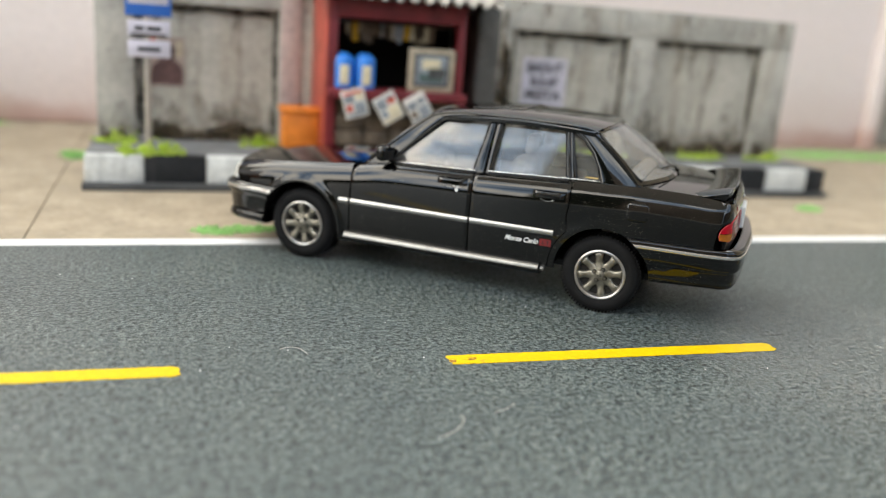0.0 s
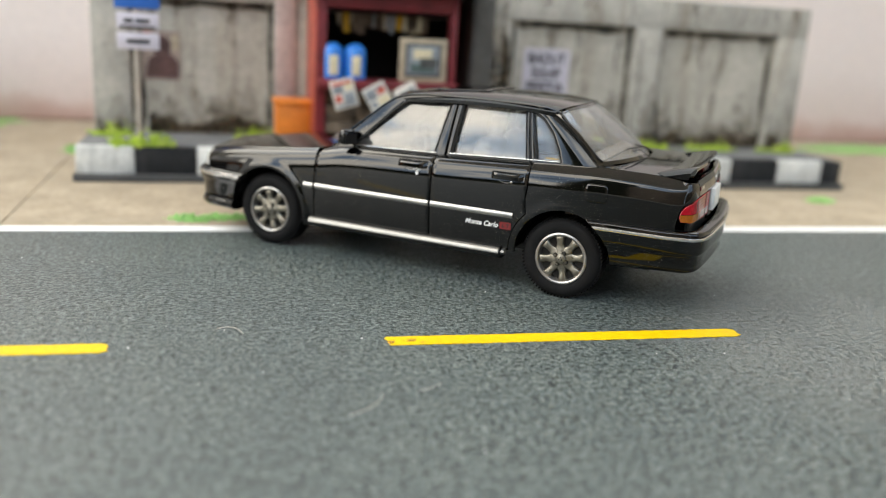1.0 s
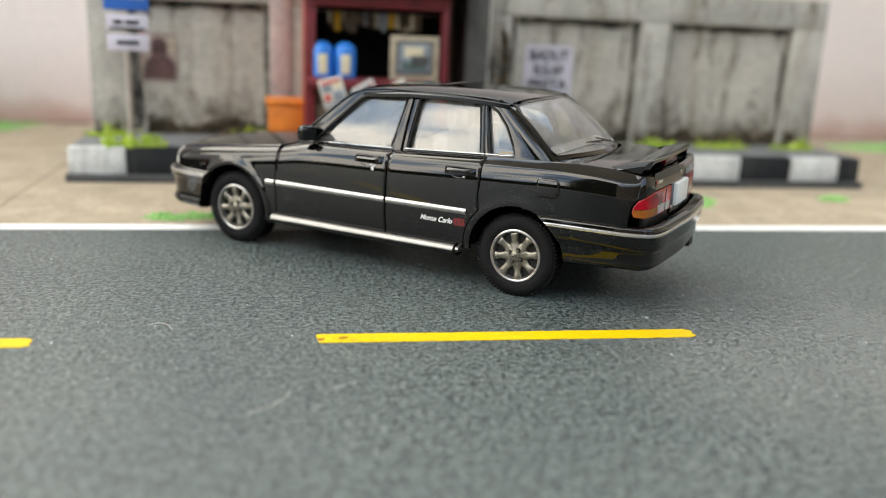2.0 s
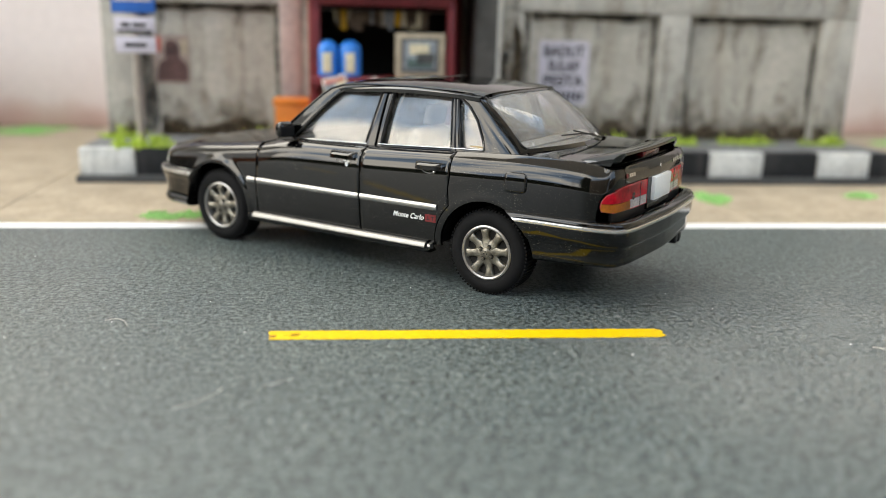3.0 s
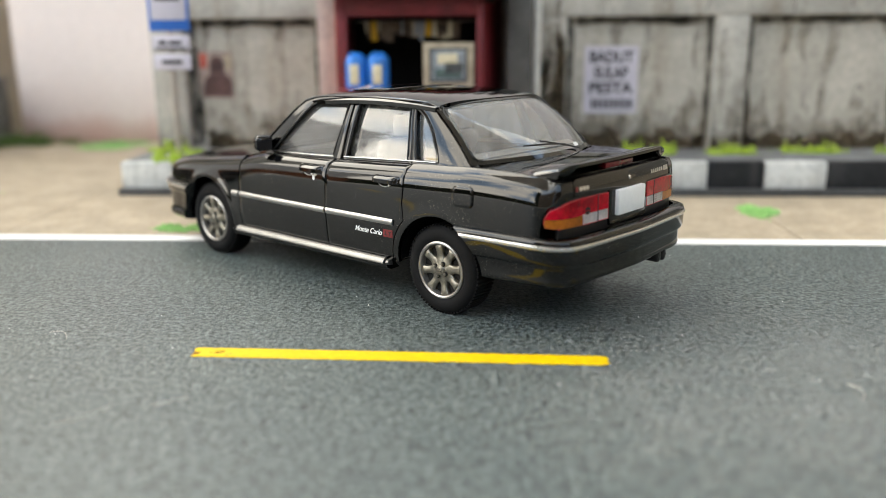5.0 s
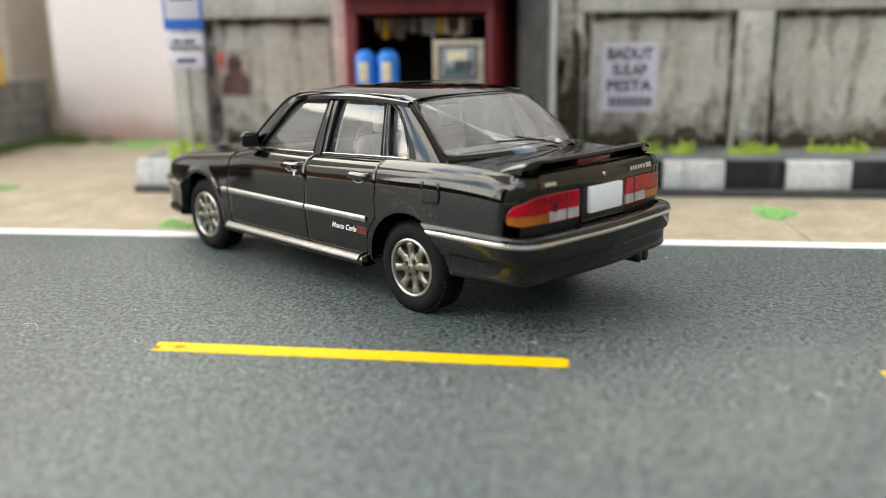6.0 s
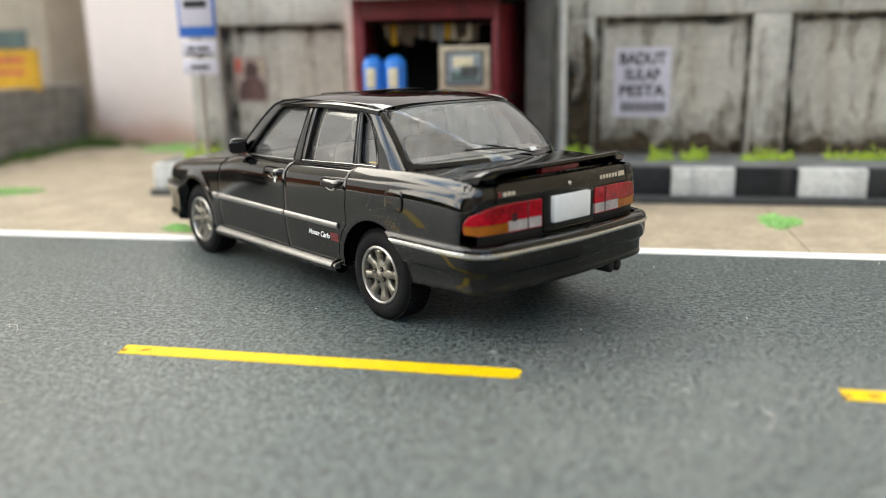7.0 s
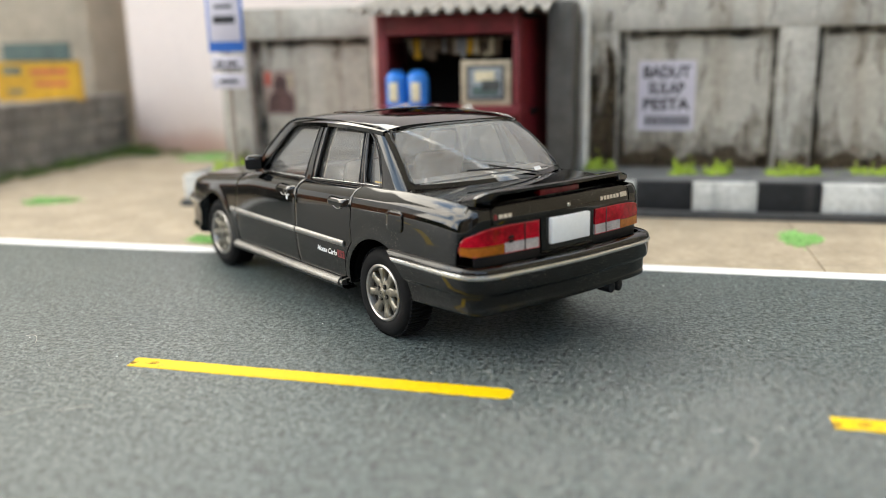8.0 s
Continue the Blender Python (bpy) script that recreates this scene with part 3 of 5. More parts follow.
for k in range(4):
    run_mark(rng.uniform(98.8, 103.6), WY - 0.10, rng.uniform(20, 31), rng.uniform(6, 12), rng.uniform(0.6, 1.6), 50 + k, FILM)

# the white notice: three readable words and one line of bars
part("pier", box(21.2, 25.1, WY - 0.5, WY, KTOP, 37.2, 0.2), PALE, wall, "pale pinkish rendered pier")
notice = thing("notice", "white paper notice with black capitals on the wall", "poster", (0, 0, 0))
part("sheet", box(73.4, 83.9, WY + 2.02, WY + 2.2, 13.2, 26.2), SIGN_WHITE, notice)
for words, z in (("BADUT", 24.0), ("SULAP", 21.0), ("PESTA", 18.0)):
    lettering("lettering", words, 3.0, INK, notice, Matrix.Translation((78.6, WY + 1.99, z)) @ UP_WALL, width=8.6 if words != "SULAP" else 6.6, bold=0.10)
bars("bar", [(74.9 + 1.05 * k, 75.6 + 1.05 * k, 14.1, 16.0) for k in range(8)], INK, notice, WY + 2.02)

# faded poster on the other panel
poster = thing("faded_poster", "faded brown and red poster pasted on the panel", "poster")
part("sheet", box(-3.6, 3.4, WY + 2.0, WY + 2.05, 16.4, 25.6), POSTER_PAPER, poster)
part("print", prism([(-2.9, 16.8), (3.0, 16.8), (3.1, 19.4), (2.2, 20.9), (0.9, 21.3), (-1.1, 21.2), (-2.4, 20.2)], 0.05, "y", WY + 1.94), POSTER, poster, "dark red print")
part("print", prism([(-1.3, 21.3), (1.5, 21.3), (1.6, 23.4), (0.8, 24.6), (-0.5, 24.7), (-1.3, 23.6)], 0.05, "y", WY + 1.94), POSTER, poster, "dark red print")
part("print", box(-3.3, -1.9, WY + 1.94, WY + 1.99, 22.4, 25.2), PAPER_RED, poster, "faded orange band")
part("print", box(1.9, 3.1, WY + 1.94, WY + 1.99, 22.0, 24.9), FRAME_WOOD, poster)

# drain pipe
pipe = thing("drain_pipe", "white plastic drain pipe standing against the wall", "pipe")
part("tube", tube([(63.7, 167.2, KTOP), (63.7, 167.2, 37.5)], 0.85, 14), PIPE_WHITE, pipe)
for z in (12, 30):
    part("bracket", box(62.6, 64.8, 166.9, 169.75, z, z + 0.7, 0.1), STEEL, pipe)
cabinet = thing("meter_cabinet", "tall dark grey sheet cabinet beside the kiosk", "cabinet")
part("body", box(57.6, 62.2, 158.2, 169.7, KTOP, 37.0, 0.3), GREY_SHEET, cabinet)
part("door", box(57.9, 61.9, 157.95, 158.2, KTOP + 0.6, 36.6, 0.08), GREY_SHEET, cabinet, "grey sheet door")

# ---- kiosk ----
kiosk = thing("kiosk", "red wooden street kiosk with open hatch and corrugated roof", "kiosk", (0, 0, 0))
KF, KB = 153.4, 169.6
K0, K1 = 27.6, 56.4
part("post", box(K0, 29.4, KF, KF + 2.4, KTOP, 35.3, 0.2), RED_WOOD, kiosk)
# brighter red sheet: light on the left side is put into its colour
part("lit_side_sheet", box(K0 - 0.25, K0 - 0.02, KF + 0.2, KB, KTOP, 35.2, 0.05), LIT_RED, kiosk, "orange-red side sheet with the side light painted in")
part("post", box(52.2, 53.5, KF, KF + 2.4, KTOP, 35.3, 0.2), RED_WOOD, kiosk)
part("header", box(28.4, 52.2, KF + 0.1, KF + 2.2, 31.7, 35.2, 0.15), RED_WOOD, kiosk)
part("counter", box(27.6, 53.8, KF - 2.2, KF + 6, 17.6, 19.3, 0.25), RED_WOOD, kiosk)
part("side_panel", box(K0, K0 + 0.8, KF + 2.4, KB, KTOP, 35.0), RED_WOOD, kiosk)
part("side_panel", prism([(52.75, KF + 2.4), (53.45, KF + 2.4), (57.0, KB), (56.3, KB)], 35.2 - KTOP, "z", KTOP), RED_WOOD, kiosk)
# inner boards near black: the hatch's inside shade is in their colour
part("back_panel", box(K0 + 0.8, K1 - 0.8, KB - 0.8, KB, KTOP, 35.0), NEAR_BLACK, kiosk)
part("ceiling_board", box(K0 + 0.8, K1 - 0.8, KF + 2.4, KB - 0.8, 34.2, 35.0), NEAR_BLACK, kiosk)
part("shelf", box(K0 + 0.8, K1 - 0.8, KF + 6, KB - 0.8, 17.6, 18.2), NEAR_BLACK, kiosk)
rng = random.Random(5)
for row in range(4):
    x = 29.4
    while x < 52:
        w = rng.uniform(3.2, 6.0)
        part("stone", box(x, min(x + w, 52.4) - 0.15, KF + rng.uniform(0.2, 0.7), KF + 2.6, KTOP + row * 2.85, KTOP + row * 2.85 + 2.7, 0.5), STONE, kiosk)
        x += w
roof = bmesh.new()
RN = 120
top_row, low_row, back_row, back_low = [], [], [], []
for k in range(RN + 1):
    x = 23.6 + (59.0 - 23.6) * k / RN
    z = 0.55 * math.sin(2 * math.pi * k / RN * 13)
    top_row.append(roof.verts.new((x, KF - 4.2, 35.9 + z)))
    low_row.append(roof.verts.new((x, KF - 4.2, 35.5 + z)))
    back_row.append(roof.verts.new((x, KB + 1, 39.4 + z)))
    back_low.append(roof.verts.new((x, KB + 1, 39.0 + z)))
for k in range(RN):
    roof.faces.new((top_row[k], top_row[k + 1], back_row[k + 1], back_row[k]))
    roof.faces.new((low_row[k], back_low[k], back_low[k + 1], low_row[k + 1]))
    roof.faces.new((top_row[k], low_row[k], low_row[k + 1], top_row[k + 1]))
part("roof", roof, ROOFING, kiosk, "pale corrugated roof sheet")


def jug(x):
    ob = thing("water_jug", "blue plastic water jug with cream label on the counter", "jug", (x, KF + 1.2, 19.3), group="water jugs")
    prof = [(0.01, 0), (1.8, 0), (1.98, 0.25), (1.98, 4.7), (1.9, 5.2), (1.55, 5.8), (1.0, 6.1), (0.9, 6.3), (0.01, 6.35)]
    part("bottle", lathe(prof, 24), BLUE_JUG, ob)
    part("label", box(-0.85, 0.85, -2.05, -1.6, 0.7, 4.2, 0.1), CREAM_LABEL, ob, "cream paper label")


jug(30.6)
jug(34.7)

frame_ob = thing("framed_picture", "cream framed picture standing on the counter", "picture", (47.3, KF + 0.4, 19.3))
part("frame", prism([(-4.5, 0), (4.5, 0), (4.5, 7.9), (-4.5, 7.9)], 0.5, "y", 0, 0.08), FRAME_WOOD, frame_ob)
part("print", box(-3.45, 3.35, -0.12, 0.0, 0.95, 7.0), DARK_PRINT, frame_ob)
part("mount", box(-3.0, 2.9, -0.17, -0.12, 1.4, 6.6), PAPER_GREY, frame_ob, "grey mount")
part("print", box(-1.9, 1.6, -0.24, -0.17, 4.2, 6.0, 0.05), CREAM_LABEL, frame_ob)
part("print", box(-2.4, 2.3, -0.24, -0.17, 1.7, 3.4, 0.05), SIGN_TEAL, frame_ob)
part("print", box(-0.6, 2.6, -0.28, -0.24, 2.6, 4.4, 0.05), DARK_PRINT, frame_ob)

SACHETS = [FRAME_WOOD, STONE, PAPER_GREY, SIGN_TEAL, CREAM_LABEL, STONE, MOSS_DARK, SIGN_YELLOW]
rail = thing("snack_rail", "wire hung with rows of coloured snack sachets", "snacks")
part("wire", tube([(28.5, KF + 6.2, 31.0), (53.0, KF + 6.2, 31.0)], 0.12, 6), STEEL, rail)
for k in range(26):
    x = 32.2 + k * 0.66 + rng.uniform(-0.2, 0.2)
    h = rng.uniform(1.8, 3.9)
    w = rng.uniform(0.4, 0.75)
    near = KF + 5.9 - 0.18 * (k % 3)
    bm = box(x - w, x + w, near, near + 0.2, 31.0 - h, 31.0, 0.07)
    bmesh.ops.rotate(bm, cent=(x, near, 31.0), matrix=Matrix.Rotation(radians(rng.uniform(-7, 7)), 3, 'Y'), verts=bm.verts)
    part("sachet", bm, SACHETS[rng.randrange(8)], rail)

PRINTS = [PAPER_RED, PAPER_GREY, PAPER_RED, STONE, PAPER_GREY, CREAM_LABEL]
for x, z, tilt, top in ((32.4, 16.9, -16, PAPER_RED), (38.7, 16.3, -31, PAPER_GREY), (44.4, 16.5, -31, PAPER)):
    ob = thing("newspaper", "folded newspaper clipped to the kiosk counter", "newspaper", (x, KF - 2.45, z), group="newspapers")
    rot = Matrix.Rotation(radians(tilt), 4, 'Y')
    blocks = [("sheet", (-2.15, 2.15, -0.1, 0.1, -2.6, 2.6), PAPER), ("title", (-1.8, 1.8, -0.15, -0.1, 1.6, 2.2), top)]
    for bx, bz, w, h in ((-1.9, 0.2, 1.9, 1.4), (0.3, 0.5, 1.5, 1.1), (-1.8, -1.4, 1.2, 1.3), (-0.2, -1.6, 2.0, 1.7), (-1.8, -2.3, 3.6, 0.6)):
        blocks.append(("picture", (bx, bx + w, -0.15, -0.1, bz, bz + h), PRINTS[rng.randrange(6)] if rng.random() < 0.6 else PAPER_GREY))
    for nm, dims, mat in blocks:
        bm = box(*dims, 0.02)
        bmesh.ops.transform(bm, matrix=rot, verts=bm.verts)
        part(nm, bm, mat, ob)

crate = thing("orange_box", "orange painted box on the footway beside the kiosk", "box", (0, 0, 0))
part("body", box(20.8, 27.3, 158.4, 164.2, KTOP + 0.1, 13.6, 0.2), ORANGE, crate)
part("lid", box(20.4, 27.5, 158.0, 164.6, 13.6, 14.7, 0.25), ORANGE, crate)

# ---- bus stop sign ----
stop = thing("bus_stop_sign", "blue and white bus stop sign on a thin steel pole", "sign", (-3.0, 154.9, KTOP))
part("pole", tube([(0, 0.5, 0), (0, 0.5, 35)], 0.55, 12), STEEL, stop)
part("blue_board", box(-3.4, 4.0, -0.2, 0.1, 23.4, 35.0, 0.1), SIGN_BLUE, stop, "blue sign board")
part("white_panel", box(-2.9, 3.5, -0.3, -0.2, 25.3, 34.4, 0.05), SIGN_WHITE, stop)
part("lower_board", box(-3.1, 3.8, -0.2, 0.1, 16.6, 19.4, 0.1), SIGN_WHITE, stop, "white notice board")
part("lower_board", box(-3.1, 3.8, -0.2, 0.1, 20.0, 22.7, 0.1), SIGN_WHITE, stop, "white notice board")
bars("bar", [(-1.9, -0.4, 21.0, 21.7), (0.0, 2.3, 21.0, 21.7), (-2.6, 3.2, 20.1, 20.5), (-1.5, 2.2, 17.6, 18.3)], INK, stop, -0.2)
bars("bar", [(-2.0, 2.5, 28.6, 30.0), (-1.6, 2.0, 31.4, 32.0)], INK, stop, -0.3)


# ---- plants ----
def flock(name, x, y, z, rx, ry, h, n, mat, label, seed, fine=1.0):
    """A tuft of foam flakes, gathered in uneven clumps."""
    r = random.Random(seed)
    clumps = [(r.gauss(0, 0.42) * rx, r.gauss(0, 0.42) * ry, r.uniform(0.35, 1.0)) for _ in range(9)]
    bm = bmesh.new()
    for _ in range(n):
        cx, cy, k = clumps[r.randrange(9)]
        px, py = cx + r.gauss(0, 0.20) * rx, cy + r.gauss(0, 0.22) * ry
        pz = h * k * abs(r.gauss(0, 0.45)) * max(0.0, 1 - math.hypot((px - cx) / rx, (py - cy) / ry))
        s = fine * r.uniform(0.16, 0.46)
        m = Matrix.Translation((px, py, pz)) @ Euler((r.uniform(0, 6), r.uniform(0, 6), r.uniform(0, 6))).to_matrix().to_4x4() @ Matrix.Diagonal((s, s * r.uniform(0.4, 1), s * r.uniform(0.3, 0.8), 1))
        bmesh.ops.create_icosphere(bm, subdivisions=1, radius=1.0, matrix=m)
    return solid(name, bm, mat, label, "plant", (x, y, z), kind="stuff")


LIME = "lime green foam grass tuft on the footway"
k = 0
for x, y, rx in ((-8.8, 166.5, 3.4), (-5.6, 154.9, 2.6), (-0.6, 154.7, 3.2), (16.8, 166, 3.8), (81.8, 163, 2.4), (88, 163.5, 2.6), (100.6, 163, 4.4), (117, 164.5, 6.5), (135.2, 165, 5.2), (66, 166.5, 2.6)):
    k += 1
    flock("grass_tuft", x, y, KTOP, rx, 1.7, 3.2, 300, GRASS, LIME, k)
GREEN = "green foam moss patch on the beige paving"
for x, y, rx, ry in ((9.0, 124.5, 6, 2.4), (98.5, 137, 2.6, 5.5), (-18.5, 186, 4.5, 4), (-45.5, 153.6, 7, 4), (-48, 223, 9, 7), (188, 214, 10, 5), (207, 214, 20, 9), (128.4, 141, 4, 2), (62, 121, 1.2, 1)):
    k += 1
    flock("moss_patch", x, y, 0, rx, ry, 0.9, 1100 if rx < 8 else 1500, MOSS, GREEN, k, 0.65 if rx < 8 else 1.0)

# ---- back wall and the block wall ----
solid("wall_back", box(-76, 228, 234, 262, 0.02, 118, 1.0), PLASTER, "off-white plaster wall stained pink at its foot", "wall", kind="structure")
solid("corner_post", box(228.2, 233.6, 231.5, 237, 0.02, 118, 0.8), PLASTER, "pale plastered post at the end of the wall", "post", kind="structure")
solid("wall_side", box(-190, -90, 236, 330, 0.02, 120, 0.5), CREAM, "cream rendered house wall", "wall", kind="structure")
solid("wall_far", box(224, 420, 250, 290, 0.02, 120, 0.5), PANEL, "grey rendered house wall", "wall", kind="structure")
block_wall = thing("block_wall", "low grey concrete block wall", "wall", (0, 0, 0), kind="structure")
for row in range(4):
    y = 120.0 - (row % 2) * 6
    while y < 236:
        part("block", box(-86, -81, y + 0.2, min(y + 11.7, 238), 0.02 + row * 4.1, 0.02 + row * 4.1 + 3.85, 0.3), BLOCK, block_wall)
        y += 12.0
part("mortar", box(-85.4, -81.6, 115, 237.5, 0.02, 16.3), SOOT, block_wall, "dark recessed mortar")
part("coping", box(-86.6, -80.6, 114, 238.2, 16.4, 17.6, 0.2), BLOCK, block_wall)
for yy in (150, 170, 190, 205, 220, 230):
    k += 1
    flock("moss_strip", -77.5, yy, 0, 4.5, 11, 3.2, 480, MOSS_DARK, "dark green moss along the foot of the wall", k)
flock("moss_bank", -69, 227.5, 0, 9, 5, 6.5, 900, MOSS_DARK, "dark green moss bank in the corner of the walls", 77)
board = thing("yellow_sign", "yellow and green advertising board above the block wall", "sign", (-93, 215, 0))
part("panel", box(-14, 14, -0.5, 0.5, 17, 28), SIGN_YELLOW, board)
for k, (bx, bz, w, h) in enumerate(((-11, 24.5, 6, 2), (-2, 24.3, 12, 1.4), (-1, 21.2, 11, 1.2), (-10, 19.0, 5, 1.2))):
    part("print", box(bx, bx + w, -0.7, -0.5, bz, bz + h), SIGN_TEAL if k in (0, 3) else PAPER_RED, board)
part("top_band", box(-10, 12, -0.9, -0.5, 28, 33), SIGN_TEAL, board)
part("post", box(-10, -8.6, 0.5, 1.9, 0, 31), STEEL, board)
part("post", box(8.6, 10, 0.5, 1.9, 0, 31), STEEL, board)

# ---- unseen roof and walls, added to shape skylight and reflections; front and side open ----
solid("unseen_roof", box(-760, 1440, -950, 700, 1500, 1560), WHITEWASH, "plain pale unseen ceiling slab that blocks skylight", "ceiling", kind="structure")
solid("wall_unseen_right", box(1440, 1500, -960, 1500, -3, 1500), CREAM, "plain unseen wall that shapes the light", "wall", kind="structure")
solid("wall_unseen_back", box(-300, 1500, 1500, 1560, -3, 3000), WHITEWASH, "plain unseen wall that shapes the light", "wall", kind="structure")
solid("wall_unseen_front", box(250, 1440, -960, -900, -3, 420), BROWN_PLASTER, "plain unseen wall that shapes the light", "wall", kind="structure")
solid("wall_unseen_side", box(-1500, -1440, -1500, -20, -3, 150), DARK_GREEN, "low dark green unseen screen for dark reflections", "hedge", kind="structure")
solid("unseen_corner_screen", box(-1500, -1440, -1500, -1090, 150, 1500), DARK_GREEN, "tall dark green unseen screen for dark reflections", "hedge", kind="structure")
solid("wall_unseen_left", box(-1500, -1440, -20, 1500, -3, 150), TERRACOTTA, "unseen terracotta wall for orange reflections on the doors", "wall", kind="structure")
solid("wall_unseen_outer_front", box(-1440, 250, -1500, -1440, -3, 1150), BROWN_PLASTER, "plain brown unseen wall that blocks low front sky", "wall", kind="structure")
solid("wall_unseen_upper", box(-2300, -2200, 560, 2500, 760, 2000), CREAM, "plain cream unseen wall for warm reflections on the car", "wall", kind="structure")
solid("wall_unseen_outer_left", box(-2300, -2200, -60, 2500, -3, 760), WHITEWASH, "plain pale unseen wall for reflections in the side windows", "wall", kind="structure")

# ---- car: surfaces in car millimetres, x forward from the rear axle, y to the car's left, z up ----
HUB_Z, BASE, TRACK = 4.76, 40.5, 12.55


def spline(points, n=12):
    """Catmull-Rom through the points."""
    p = [np.array(q, float) for q in points]
    p = [2 * p[0] - p[1]] + p + [2 * p[-1] - p[-2]]
    out = []
    for a, b, c, d in zip(p, p[1:], p[2:], p[3:]):
        for k in range(n):
            t = k / n
            out.append(0.5 * (2 * b + (c - a) * t + (2 * a - 5 * b + 4 * c - d) * t * t + (3 * b - a - 3 * c + d) * t ** 3))
    out.append(p[-2])
    return np.array(out)


def curve(points):
    s = spline(sorted(points))
    return lambda v: float(np.interp(v, s[:, 0], s[:, 1]))


PLAN = spline([(54.2, 0), (54.05, 4), (53.6, 7.8), (52.9, 10.2), (51.4, 11.75), (47.6, 12.6), (40.6, 13.0), (33, 13.2), (20, 13.25), (8, 13.2), (0, 13.1),
               (-5, 12.95), (-9.5, 12.75), (-12.1, 12.5), (-13.55, 11.7), (-14.1, 9.9), (-14.35, 7), (-14.6, 3), (-14.7, 0)], 24)
STEP = np.r_[0, np.cumsum(np.linalg.norm(np.diff(PLAN, axis=0), axis=1))]
TANGENT = np.gradient(PLAN, axis=0)
TANGENT /= np.linalg.norm(TANGENT, axis=1)[:, None]
NORMAL = np.stack([-TANGENT[:, 1], TANGENT[:, 0]], 1) * -1
if NORMAL[len(NORMAL) // 2, 1] < 0:
    NORMAL = -NORMAL
MIDDLE = int(np.argmax(PLAN[:, 1]))


def along(x):
    """Length along the plan line at x on the car's side."""
    return float(np.interp(-x, -PLAN[:, 0], STEP))


def across(y):
    """Length along the plan line at y on the tail."""
    return float(np.interp(-y, -PLAN[MIDDLE:, 1], STEP[MIDDLE:]))


def across_front(y):
    return float(np.interp(y, PLAN[:MIDDLE, 1], STEP[:MIDDLE]))


shoulder = curve([(53, 11.4), (51, 11.75), (47, 12.35), (40, 13.05), (33.5, 13.75), (28, 14.5), (17, 14.85), (5, 15.35), (0, 15.5), (-4, 15.65), (-9, 15.55), (-13.5, 15.2), (-15, 15.1)])
roll = curve([(-1, 3.2), (0, 1.75), (0.35, 1.06), (0.75, 0.60), (1.3, 0.31), (2.1, 0.13), (3.2, 0.04), (5.2, 0.0), (6.8, 0.03), (8.4, 0.17), (10, 0.42), (11.5, 0.72), (14, 1.25)])
tail_lean = curve([(4, 0.0), (10, 0.0), (12, 0.05), (13.5, 0.05), (14.6, 0.14), (15.2, 0.4), (16, 1.1)])
nose_lean = curve([(3, 0.6), (8, 0.0), (10, 0.1), (11, 0.3), (11.6, 0.75), (12.5, 1.8)])


def skin(side, extra=0.0, tail=0.0):
    """The lower body's skin: u along the plan line, v height, d depth below the skin."""
    def f(u, v, d=0.0):
        x, y = np.interp(u, STEP, PLAN[:, 0]), np.interp(u, STEP, PLAN[:, 1])
        nx, ny = np.interp(u, STEP, NORMAL[:, 0]), np.interp(u, STEP, NORMAL[:, 1])
        k = math.hypot(nx, ny)
        nx, ny = nx / k, ny / k
        off = ny * ny * roll(shoulder(x) - v) + nx * nx * (tail_lean(v) if nx < 0 else nose_lean(v)) + d - extra - tail * nx * nx
        for hub in (0.0, BASE):
            r = math.hypot(x - hub, v - 4.9)
            if r < 9 and v > 3:
                off -= (0.22 if hub else 0.06) * math.exp(-((r - 5.85) / 0.6) ** 2) * ny * ny
        return Vector((x - nx * off, side * (y - ny * off), v))
    return f


def inside(p, poly):
    x, y = p
    hit = False
    for (ax, ay), (bx, by) in zip(poly, poly[1:] + poly[:1]):
        if (ay > y) != (by > y) and x < (bx - ax) * (y - ay) / (by - ay) + ax:
            hit = not hit
    return hit


